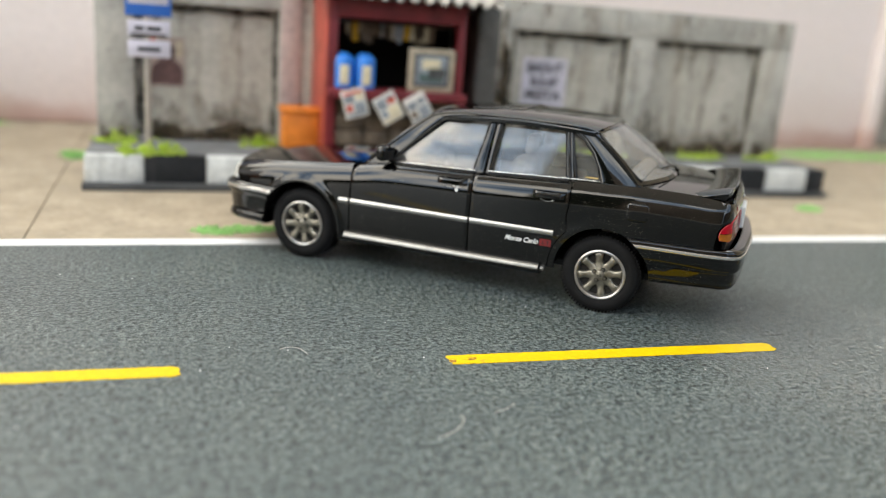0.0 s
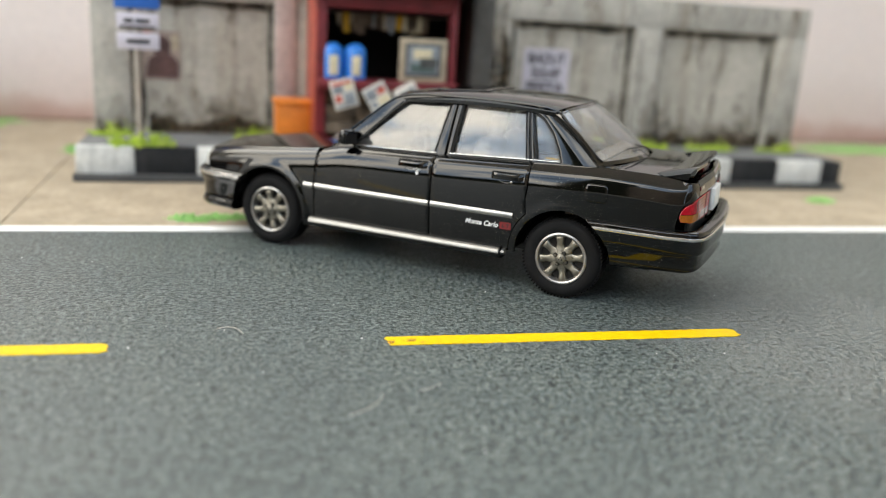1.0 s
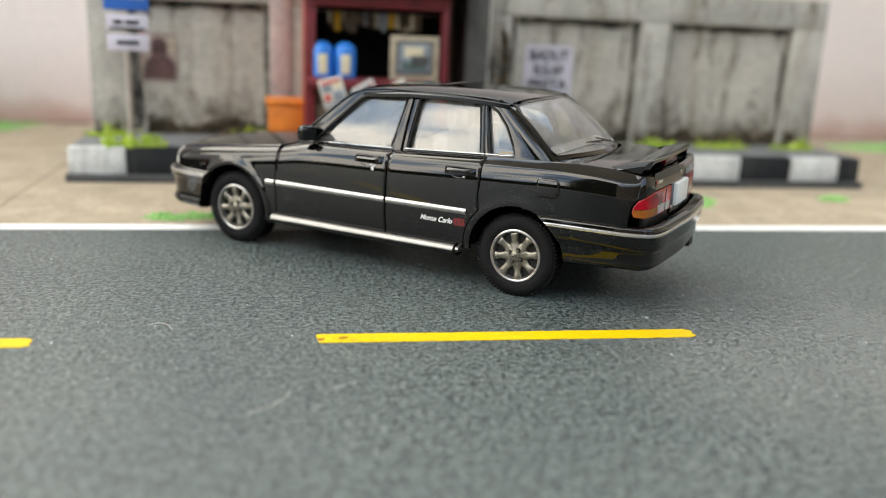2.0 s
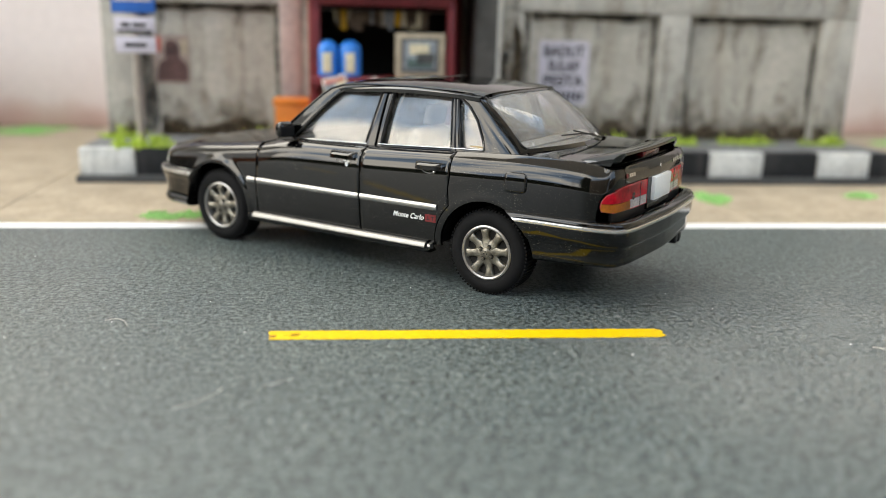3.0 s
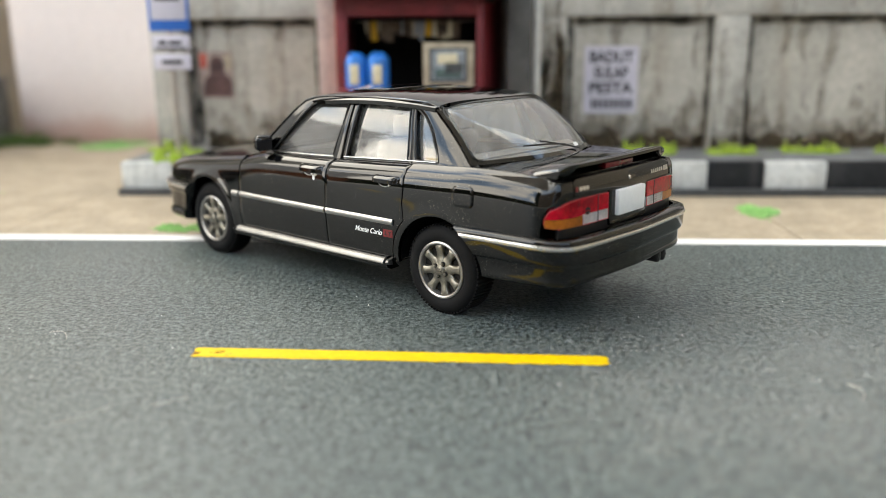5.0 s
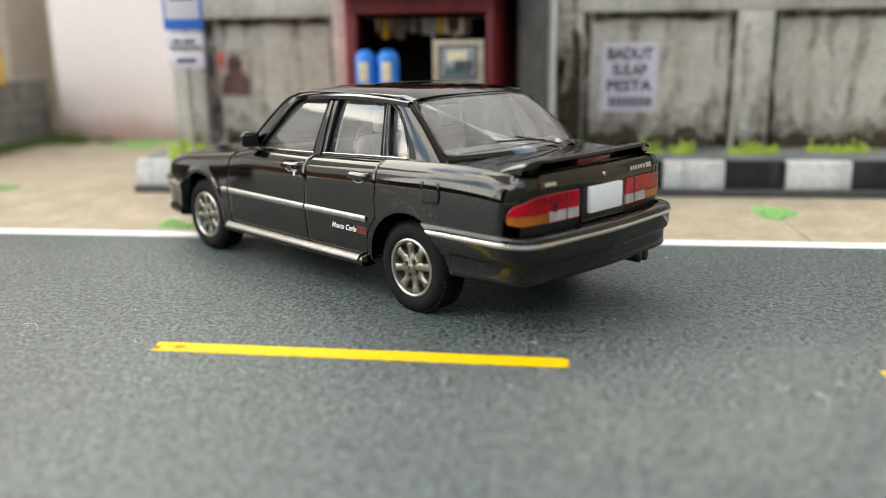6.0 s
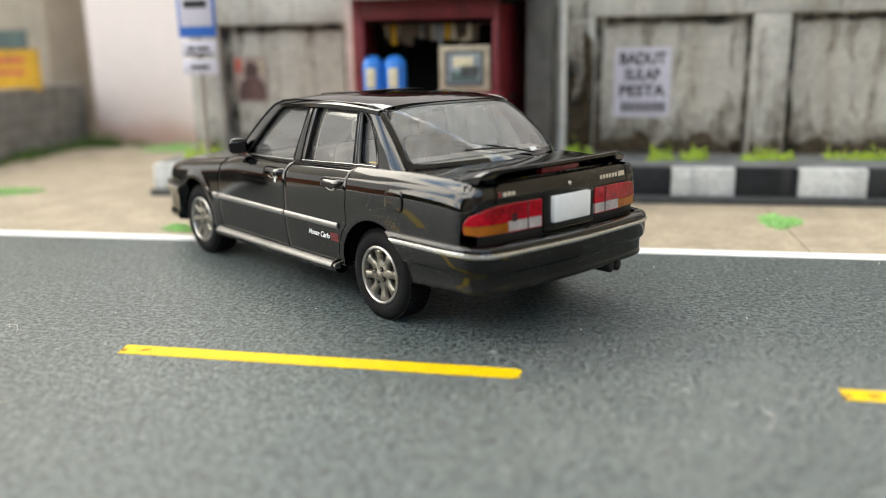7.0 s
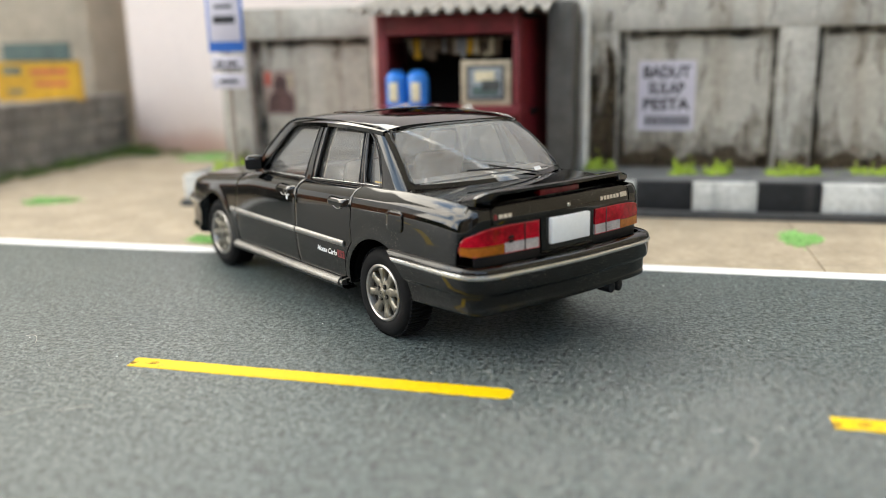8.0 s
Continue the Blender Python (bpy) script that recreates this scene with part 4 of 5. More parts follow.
def panel(name, outline, f, mat, parent, label="", holes=(), step=0.8, skirt=0.4, soft=0.0):
    """A sheet with turned-in edges: an outline in the (u, v) of a surface f, cut out of a fine net."""
    us, vs = [p[0] for p in outline], [p[1] for p in outline]
    u0, u1, v0, v1 = min(us), max(us), min(vs), max(vs)
    nu, nv = max(2, round((u1 - u0) / step)), max(2, round((v1 - v0) / step))
    bm = bmesh.new()
    grid = [[bm.verts.new((u0 + (u1 - u0) * i / nu, v0 + (v1 - v0) * j / nv, 0)) for j in range(nv + 1)] for i in range(nu + 1)]
    for i in range(nu):
        for j in range(nv):
            bm.faces.new((grid[i][j], grid[i + 1][j], grid[i + 1][j + 1], grid[i][j + 1]))
    for poly in (outline, *holes):
        for a, b in zip(poly, list(poly[1:]) + [poly[0]]):
            lo = (min(a[0], b[0]) - 1e-3, min(a[1], b[1]) - 1e-3)
            hi = (max(a[0], b[0]) + 1e-3, max(a[1], b[1]) + 1e-3)
            d = Vector((b[0] - a[0], b[1] - a[1], 0))
            if d.length < 1e-5:
                continue
            near = []
            for face in bm.faces:
                fu, fv = [w.co.x for w in face.verts], [w.co.y for w in face.verts]
                if max(fu) >= lo[0] and min(fu) <= hi[0] and max(fv) >= lo[1] and min(fv) <= hi[1]:
                    near.append(face)
            geom = list({*near, *(e for q in near for e in q.edges), *(w for q in near for w in q.verts)})
            bmesh.ops.bisect_plane(bm, geom=geom, dist=0.004, plane_co=(a[0], a[1], 0), plane_no=(-d.y, d.x, 0))
    drop = []
    for face in bm.faces:
        c = face.calc_center_median()
        if not inside((c.x, c.y), list(outline)) or any(inside((c.x, c.y), list(h)) for h in holes):
            drop.append(face)
    bmesh.ops.delete(bm, geom=drop, context='FACES')
    bmesh.ops.remove_doubles(bm, verts=bm.verts, dist=0.02)
    rims = [e for e in bm.edges if len(e.link_faces) == 1]
    low, high = {}, {}
    params = {}
    for v in list(bm.verts):
        params[v] = (v.co.x, v.co.y)
    tops = list(bm.faces)
    if skirt:
        for e in rims:
            for v in e.verts:
                if v not in low:
                    low[v], high[v] = bm.verts.new((0, 0, 0)), bm.verts.new((0, 0, 0))
        for e in rims:
            a, b = e.verts
            bm.faces.new((high[a], high[b], low[b], low[a]))
    normals = {}
    for v, (u, w) in params.items():
        c = f(u, w, 0)
        du, dv = f(u + 0.05, w, 0) - f(u - 0.05, w, 0), f(u, w + 0.05, 0) - f(u, w - 0.05, 0)
        n = du.cross(dv).normalized()
        if n.dot(c - f(u, w, 0.2)) < 0:
            n = -n
        normals[v] = n
        v.co = c
        if v in low:
            low[v].co, high[v].co = f(u, w, skirt), c
    if soft:
        lean = {}
        for e in rims:
            face = e.link_faces[0] if e.link_faces[0] in set(tops) else e.link_faces[-1]
            away = (e.verts[0].co + e.verts[1].co) / 2 - face.calc_center_median()
            d = e.verts[1].co - e.verts[0].co
            away -= d * (away.dot(d) / max(d.length_squared, 1e-9))
            for v in e.verts:
                lean[v] = lean.get(v, Vector()) + away.normalized()
        for v, a in lean.items():
            normals[v] = (normals[v] + soft * a.normalized()).normalized()
    bm.normal_update()
    for face in tops:
        if face.normal.dot(normals[face.verts[0]]) < 0:
            face.normal_flip()
    is_top = set(tops)
    loops = []
    bm.normal_update()
    bm.faces.index_update()
    for face in bm.faces:
        for loop in face.loops:
            loops.append(tuple(normals[loop.vert] if face in is_top else face.normal))
    bmesh.ops.scale(bm, vec=(MM, MM, MM), verts=bm.verts)
    me = bpy.data.meshes.new(name)
    bm.to_mesh(me)
    bm.free()
    for poly in me.polygons:
        poly.use_smooth = True
    me.normals_split_custom_set(loops)
    me.materials.append(mat)
    ob = new(name, me)
    ob.parent = parent
    return tagged(ob, label)


def sweep(name, profile, us, f, mat, parent, label="", sharp=40.0):
    """A closed profile of (out, height) pairs drawn along the plan line."""
    bm = bmesh.new()
    rows = [[bm.verts.new(f(u, z, -o)) for o, z in profile] for u in us]
    k = len(profile)
    for a, b in zip(rows, rows[1:]):
        for i in range(k):
            bm.faces.new((a[i], b[i], b[(i + 1) % k], a[(i + 1) % k]))
    bm.faces.new(rows[0])
    bm.faces.new(rows[-1][::-1])
    return part(name, bm, mat, parent, label, sharp=sharp)


def arc(cx, cz, r, a0, a1, n=14):
    return [(cx + r * math.cos(radians(a0 + (a1 - a0) * k / n)), cz + r * math.sin(radians(a0 + (a1 - a0) * k / n))) for k in range(n + 1)]


def rounded(x0, x1, z0, z1, r, n=4):
    """A rectangle with rounded corners."""
    return [q for cx, cz, a in ((x1 - r, z1 - r, 0), (x0 + r, z1 - r, 90), (x0 + r, z0 + r, 180), (x1 - r, z0 + r, 270)) for q in arc(cx, cz, r, a, a + 90, n)]


def on_skin(points):
    return [(along(x), z) for x, z in points]


def tilt_at(u):
    """How far the shoulder runs above its mean height, at u along the plan line."""
    return shoulder(float(np.interp(u, STEP, PLAN[:, 0]))) - 14.0


def level(f):
    """The same surface, with its net's rows drawn parallel to the shoulder towards the top."""
    return lambda u, w, d=0.0: f(u, w + tilt_at(u) * max(0.0, (w - 8.0) / 6.0), d)


def levelled(points):
    """Outline points (u, height) in the rows of level()."""
    return [(u, v if v <= 8.0 else (v + 8.0 * tilt_at(u) / 6.0) / (1 + tilt_at(u) / 6.0)) for u, v in points]


AXIS = (48.83 + 0.6227 * 12.6, 85.18 + 0.7825 * 12.6)
car = thing("car", "glossy black four-door model saloon car parked on the road", "car", (AXIS[0], AXIS[1], 0), math.degrees(math.atan2(0.6227, -0.7825)))
GAP = 0.075
DOORS = {}
ARCH = 5.65

for side in (1, -1):
    f = skin(side)
    # front wing with its wheel arch
    wing = [(33.2 + GAP, 4.7), (35.0, 4.7)] + arc(BASE, 4.9, ARCH, 182, 50, 15) + [(50.9, 9.3), (51.9, 11.2), (51.9, shoulder(51.9))]
    wing += [(x, shoulder(x)) for x in np.arange(51.5, 33.9, -0.4)] + [(33.6, shoulder(33.6)), (33.2 + GAP, 13.0)]
    panel("front_wing", levelled(on_skin(wing)), level(f), PAINT, car, step=0.24)
    door = [(33.2 - GAP, 4.9), (33.2 - GAP, 12.9), (32.7, 13.75)] + [(x, shoulder(x)) for x in np.arange(32, 17.2, -0.9)] + [(16.7 + GAP, shoulder(16.7)), (16.7 + GAP, 4.9)]
    front_door = panel("front_door", levelled(on_skin(door)), level(f), PAINT, car, step=0.5, soft=0.3)
    rear = [(16.7 - GAP, 4.9), (16.7 - GAP, shoulder(16.7))] + [(x, shoulder(x)) for x in np.arange(15.8, 5.0, -0.9)] + [(4.6, shoulder(4.6)), (4.6, 12.6)] + \
        [(4.75, 11.4)] + arc(0, 4.9, 6.5, 46, 2, 10) + [(6.45, 4.75)]
    rear_door = panel("rear_door", levelled(on_skin(rear)), level(f), PAINT, car, step=0.5, soft=0.3)
    quarter = [(4.6 - 2 * GAP, shoulder(4.6)), (4.6 - 2 * GAP, 12.55), (4.62, 11.4)] + arc(0, 4.9, 6.38, 46, 2, 10) + [(6.33, 4.75), (5.6, 4.75)] + arc(0, 4.9, ARCH, 2, 120, 15)
    quarter = on_skin(quarter) + [(along(-12.3), 9.8), (along(-12.35), 11.0), (along(-12.55), 12.15), (along(-13.0), 12.85), (across(11.0), 13.25), (across(9.6), 13.55), (across(9.6), 15.05)]
    quarter += on_skin([(x, shoulder(x)) for x in np.arange(-12.0, 4.2, 0.9)])
    panel("rear_quarter", levelled(quarter), level(f), PAINT, car, step=0.45)
    DOORS[side] = (front_door, rear_door)
    # fuel flap
    if side == 1:
        flap = on_skin(rounded(-4.75, -2.15, 11.9, 14.05, 0.6))
        panel("fuel_flap", flap, skin(1, 0.10), PAINT, car, "black fuel filler flap", step=0.3, skirt=0.25, soft=0.8)
    # sill skirt with a ledge that catches the sky
    ledge = [(-0.55, 4.78), (-0.1, 4.78), (0.42, 4.60), (0.46, 4.45), (0.3, 3.75), (-0.2, 3.55), (-1.5, 3.6)]
    sweep("side_skirt", ledge, [along(x) for x in np.linspace(34.6, 7.3, 30)], f, PAINT, car)
    sill = [(0.05, 5.02), (0.34, 5.0), (0.62, 4.80), (0.84, 4.50), (0.85, 4.38), (0.75, 4.34), (0.2, 4.6)]
    sweep("sill_strip", sill, [along(x) for x in np.linspace(33.6, 7.4, 30)], f, SILL, car, "silver sill strip")
    sweep("sill_end", [(0.0, 4.9), (0.60, 4.8), (0.72, 4.55), (0.6, 4.3), (0.0, 4.2)], [along(x) for x in (7.1, 6.9, 6.7)], f, SILL, car)
    # silver rubbing strips
    strip = [(-0.1, 8.72), (0.10, 8.74), (0.21, 8.90), (0.23, 9.10), (0.18, 9.30), (0.08, 9.40), (-0.1, 9.40)]
    for x0, x1 in ((34.7, 33.35), (33.0, 16.85), (16.55, 4.8 + 1.2)):
        s2 = [(o, z + 0.05 * (34 - x1) / 30) for o, z in strip]
        owner = front_door if x0 == 33.0 else rear_door if x0 < 20 else car
        sweep("rubbing_strip", s2, [along(x) for x in np.linspace(x0, x1, 18)], f, STRIP, owner, "silver rubbing strip")

    # dark liner behind the shut lines
    liner = on_skin([(48.5, 9.3), (47.0, 9.3), (46.6, 5.2)] + arc(BASE, 4.9, 6.0, 5, 175, 14) + [(34.4, 4.7), (6.2, 4.7)] + arc(0, 4.9, 6.0, 5, 175, 14) + [(-6.2, 5.6), (-10.9, 6.0), (-10.9, 14.6), (-4, 15.0), (5, 14.8), (17, 14.4), (28, 14.0), (34, 13.1), (40, 12.4), (48.5, 11.4)])
    panel("inner_body", liner, skin(side, -0.32), MATT, car, "matt black inner body", step=1.0, skirt=0)

# bumpers run round from side to side
def ring(points_left, profile, name, mat, label, tail, lift=lambda u: 0.0, hub=0.0, way=-1, until=-11.8):
    """A profile drawn round one end of the car; its two ends follow the wheel arches."""
    bm = bmesh.new()
    first, last = points_left[0], along(until)

    def reach(u, z):
        k = (u - first) / (last - first)
        if k >= 1:
            return u
        start = along(hub + way * math.sqrt(max(4.0, 5.72 ** 2 - (z - 4.9) ** 2)))
        return start + (last - start) * k
    rows = []
    fl, fr = skin(1, 0.0, tail), skin(-1, 0.0, tail)
    for g, us in ((fl, points_left), (fr, points_left[::-1][1:])):
        for u in us:
            rows.append([bm.verts.new(g(reach(u, z), z + lift(u) * w, -o)) for o, z, w in profile])
    k = len(profile)
    for a, b in zip(rows, rows[1:]):
        for i in range(k):
            bm.faces.new((a[i], b[i], b[(i + 1) % k], a[(i + 1) % k]))
    bm.faces.new(rows[0])
    bm.faces.new(rows[-1][::-1])
    return part(name, bm, mat, car, label, sharp=50.0)


rear_us = [along(x) for x in np.linspace(-5.5, -11.8, 12)] + [across(y) for y in np.linspace(12.1, 0, 34)]
rear_profile = [(-0.6, 10.05, 0), (0.35, 10.0, 0), (0.52, 9.88, 0), (0.60, 9.68, 0), (0.62, 9.3, 0), (0.58, 8.0, 0), (0.53, 7.65, 0), (0.42, 7.45, 0), (0.18, 7.28, 0), (0.12, 7.05, 0), (0.13, 6.3, 0.3), (0.10, 5.7, 0.7), (0.18, 5.45, 0.9),
                (0.05, 5.1, 1), (-0.5, 4.85, 1), (-2.0, 4.9, 1)]
rear_lift = lambda u: 0.40 * min(1.0, max(0.0, (u - along(-6)) / 9.0))
ring(rear_us, rear_profile, "rear_bumper", PAINT, "black rear bumper", 0.95, rear_lift)
ring(rear_us, [(0.5, 9.04, 0), (0.70, 9.08, 0), (0.76, 9.26, 0), (0.70, 9.44, 0), (0.5, 9.48, 0)], "bumper_strip", CHROME, "silver bumper strip", 0.95)
front_us = [along(x) for x in np.linspace(46.2, 51.0, 8)] + [across_front(y) for y in np.linspace(11.2, 0, 22)]
front_us = sorted(set(front_us), reverse=True)   # from the arch round to the nose
front_profile = [(-0.6, 9.25, 0), (0.1, 9.2, 0), (0.45, 9.0, 0), (0.58, 8.7, 0), (0.58, 8.1, 0), (0.46, 7.8, 0), (0.28, 7.62, 0), (0.20, 7.3, 0), (0.12, 6.4, 0), (0.08, 5.4, 0), (0.26, 5.0, 0), (0.46, 4.7, 0), (0.46, 4.3, 0), (0.26, 4.05, 0), (-0.7, 3.85, 0), (-2.2, 3.9, 0)]
ring(front_us, front_profile, "front_bumper", PAINT, "black front bumper", 0.2, hub=BASE, way=1, until=51.0)
ring(front_us, [(0.42, 8.28, 0), (0.62, 8.32, 0), (0.68, 8.55, 0), (0.62, 8.82, 0), (0.42, 8.86, 0)], "bumper_strip", CHROME, "silver bumper strip", 0.2, hub=BASE, way=1, until=51.0)

# bonnet, roof and boot lid
half_width = lambda x: float(np.interp(-x, -PLAN[:, 0], PLAN[:, 1]))


def top_skin(crown):
    def f(x, y, d=0.0):
        w = max(half_width(x) - 1.6, 2.0)
        return Vector((x, y, shoulder(x) + crown * (1 - min(1.0, (y / w) ** 2)) - d))
    return f


def both(points):
    """Closes a half outline by its mirror in y."""
    return points + [(x, -y) for x, y in points[::-1]]


hood = [(53.4, 0.05), (53.2, 5), (52.6, 8.2), (51.9, 9.6), (50.2, 10.2)] + [(x, half_width(x) - 1.85) for x in np.arange(49.0, 33.8, -1.0)] + [(33.3, half_width(33.3) - 1.9), (32.3, 10.7), (33.6, 6), (34.3, 0.05)]
panel("bonnet", both(hood), top_skin(0.75), PAINT, car, step=0.9)
panel("cowl", both([(36, 0.05), (36, 10.9), (33, 11.4), (28.6, 11.45), (28.6, 10.3), (32.0, 6), (32.6, 0.05)]), lambda x, y, d=0.0: top_skin(0.6)(x, y, d + 0.14), PAINT, car, step=0.9)

roof_mid = curve([(27, 20.9), (24.3, 21.55), (21, 22.05), (16, 22.42), (11, 22.5), (6, 22.3), (3, 21.95), (1.2, 21.6), (-1, 21.0)])


def roof_skin(x, y, d=0.0):
    q = min(1.2, abs(y) / 9.75)
    return Vector((x, y, roof_mid(x) - 0.28 * q * q - 0.75 * q ** 7 - d))


roof = [(24.4, 0.05), (24.1, 4), (23.4, 7.5), (22.7, 9.5), (20, 9.75), (14, 9.8), (8, 9.75), (4.6, 9.65), (3.1, 9.5), (2.4, 7.5), (1.95, 4), (1.8, 0.05)]
panel("roof", both(roof), roof_skin, PAINT, car, step=0.8)
panel("sunroof", rounded(13.2, 20.2, -5.6, 5.6, 0.9), lambda x, y, d=0.0: roof_skin(x, y, d - 0.07), PAINT, car, "black sunroof panel", step=0.8, skirt=0.15, soft=0.5)
lid = [(-6.4, 0.05), (-6.0, 5), (-4.7, 9), (-3.6, 10.6)] + [(x, half_width(x) - 1.95) for x in (-4.5, -5.5, -6.5, -7.5, -8.5, -9.5)] + [(-11, 9.9), (-12.2, 9.5), (-12.9, 8.6), (-13.4, 5), (-13.6, 0.05)]
panel("boot_lid", both(lid), top_skin(0.35), PAINT, car, step=0.8)


def tail_skin(extra=0.0):
    """The tail between the lamps: u is y, v height."""
    fl, fr = skin(1, extra), skin(-1, extra)
    return lambda u, v, d=0.0: fl(across(u), v, d) if u >= 0 else fr(across(-u), v, d)


TAIL = tail_skin()
boot_face = [(9.45, 13.6), (9.45, 15.0), (8.8, 15.25), (5, 15.3), (0, 15.3), (-5, 15.3), (-8.8, 15.25), (-9.45, 15.0), (-9.45, 13.6), (-3.75, 13.6), (-3.6, 10.1), (3.6, 10.1), (3.75, 13.6)]
panel("boot_face", boot_face, TAIL, PAINT, car, "black boot panel", step=0.7)
panel("tail_backing", [(11.4, 9.6), (11.4, 13.8), (-11.4, 13.8), (-11.4, 9.6)], tail_skin(-0.25), TRIM, car, step=0.9)

# tail lamps: red above, amber and clear below
for side in (1, -1):
    fs = skin(side, 0.02)
    lamp = part("tail_lamp", box(-10.8, -10.2, side * 8 - 0.3, side * 8 + 0.3, 11, 13), LENS_RED, car, "red, amber and clear tail lamp")
    c = along
    low = 10.85
    red = [(across(3.95), 11.85), (across(3.95), 13.42), (across(7.6), 13.42), (across(9.6), 13.34), (across(10.6), 13.18), (across(11.2), 12.98), (c(-13.2), 12.65), (c(-12.85), 12.2), (c(-12.72), 11.82), (across(9.5), 11.75), (across(8.1), 11.8), (across(8.05), 11.85)]
    panel("red_lens", red, fs, LENS_RED, lamp, "red lens", step=0.6, skirt=0.3)
    amber = [(across(8.1), low), (across(8.1), 11.75), (across(9.5), 11.7), (c(-12.7), 11.77), (c(-12.66), 11.4), (c(-12.8), 11.05), (across(11.4), low + 0.02)]
    panel("amber_lens", amber, fs, LENS_AMBER, lamp, "amber lens", step=0.6, skirt=0.3)
    clear = [(across(3.95), low), (across(3.95), 11.8), (across(8.05), 11.8), (across(8.05), low)]
    panel("clear_lens", clear, fs, LENS_CLEAR, lamp, "clear lens", step=0.6, skirt=0.3)
    rim_us = [(across(3.95), low), (across(3.95), 13.42), (across(7.6), 13.42), (across(9.6), 13.34), (across(10.6), 13.18), (across(11.2), 12.98), (c(-13.2), 12.65), (c(-12.85), 12.2), (c(-12.7), 11.8), (c(-12.66), 11.4), (c(-12.8), 11.05), (across(11.4), low + 0.02), (across(8.0), low)]
    # pale outline: the lens edge's bright reflection put into colour
    part("lens_edge_glint", tube([fs(u, v, 0.02) for u, v in rim_us + rim_us[:1]], 0.045, 6), LENS_PINK, lamp, "pale line painted in for the bright reflection at the lens edge")
    panel("divider", [(across(5.62), low), (across(5.62), 13.42), (across(5.75), 13.42), (across(5.75), low)], skin(side, 0.06), TRIM, lamp, step=0.5, skirt=0.2)
    for z in (12.1, 12.45, 12.8, 13.12):
        panel("rib", [(across(4.1), z), (across(4.1), z + 0.05), (across(9.4), z + 0.05), (across(9.4), z)], skin(side, 0.05), LENS_RED, lamp, step=0.8, skirt=0.05)
    for z in (11.1, 11.36, 11.6):
        panel("rib", [(across(4.1), z), (across(4.1), z + 0.05), (across(7.9), z + 0.05), (across(7.9), z)], skin(side, 0.05), STRIP, lamp, step=0.8, skirt=0.05)
    if side > 0:
        bulb = [(across(7.35 + 0.42 * math.cos(k * 0.5236)), 12.12 + 0.42 * math.sin(k * 0.5236)) for k in range(12)]
        panel("bulb_socket", bulb, skin(side, 0.035), DECAL_DARK, lamp, "dark round bulb socket behind the lens", step=0.3, skirt=0.02)
    # headlamp
    hl = skin(side, 0.0)
    head = [(c(51.0), 9.5), (across_front(8.0), 9.45), (across_front(5.5), 9.5), (across_front(5.5), 11.3), (across_front(9.8), 11.35), (c(51.95), 11.15)]
    panel("headlamp", head, hl, HEADLAMP, car, "clear headlamp", step=0.6)
    panel("grille", [(across_front(0.05), 9.5), (across_front(5.3), 9.55), (across_front(5.3), 11.2), (across_front(0.05), 11.2)], skin(side, -0.3), TRIM, car, "black grille", step=0.8)

# blank plate, lock, badges as plain bars
plate = part("number_plate", box(-15.02, -14.42, -2.68, 2.68, 10.95, 13.5, 0.12), PLATE, car, "blank white number plate")
part("boot_lock", lathe([(0.01, -14.65), (0.2, -14.62), (0.24, -14.45), (0.24, -14.0)], 16, "x"), CHROME, car, "silver lock", at=(0, 0.0, 14.45))
for y0, y1, m, z0, z1 in ((9.25, 8.95, DECAL_RED, 14.15, 14.6), (8.75, 8.3, CHROME, 14.2, 14.55), (8.2, 7.75, CHROME, 14.2, 14.55), (7.65, 7.25, CHROME, 14.2, 14.55),
                          (-7.95, -9.1, CHROME, 14.15, 14.65)):
    panel("badge", [(y0, z0), (y0, z1), (y1, z1), (y1, z0)], tail_skin(0.05), m, car, "small badge", step=0.4, skirt=0.1)
for k in range(6):
    y = -4.75 - 0.52 * k
    panel("badge", [(y, 14.2), (y, 14.6), (y - 0.4, 14.6), (y - 0.4, 14.2)], tail_skin(0.05), CHROME, car, "small badge", step=0.4, skirt=0.1)

# greenhouse sides
def glass_side(side, extra=0.0):
    def f(x, z, d=0.0):
        y = 11.42 - 0.22 * (z - 14.6) - 0.014 * max(0.0, z - 14.6) ** 2 + extra - d
        y -= 0.55 * (max(0.0, x - 23) / 8) ** 2 + 0.22 * (max(0.0, 4.5 - x) / 8) ** 2 + 0.010 * max(0.0, 4.5 - x) * max(0.0, z - 15.4)
        # the rear pillar curls round towards the rear screen
        y -= 0.42 * max(0.0, 1 - (x + 3.7 - 1.07 * (z - 15.35)) / 2.6) ** 2
        return Vector((x, side * y, z))
    return f


W1 = [(28.6, 14.75), (17.3, 15.05), (16.15, 20.95), (16.3, 21.2), (19.5, 21.18), (21.2, 20.98), (22.5, 20.42), (23.5, 19.55)]
W2 = [(15.0, 15.1), (5.6, 15.5), (6.55, 20.85), (6.8, 21.1), (14.2, 21.22), (14.4, 21.05)]
W3 = [(4.4, 15.72), (1.45, 15.6), (1.95, 17.0), (2.95, 18.75), (4.25, 20.15), (5.35, 20.78), (5.7, 20.7)]


F1 = [(32.2, 13.9), (15.85, 14.65), (15.35, 21.3), (15.4, 21.75), (19.8, 21.72), (22.0, 21.5), (23.7, 20.98), (25.0, 20.08)]
F2 = [(15.68, 14.75), (4.95, 15.15), (6.15, 21.1), (6.4, 21.65), (15.1, 21.78), (15.2, 21.3)]
F3 = [(4.85, 15.1), (-3.7, 15.35), (-2.0, 16.9), (0.75, 19.5), (2.7, 21.2), (5.0, 21.62), (6.12, 21.4)]


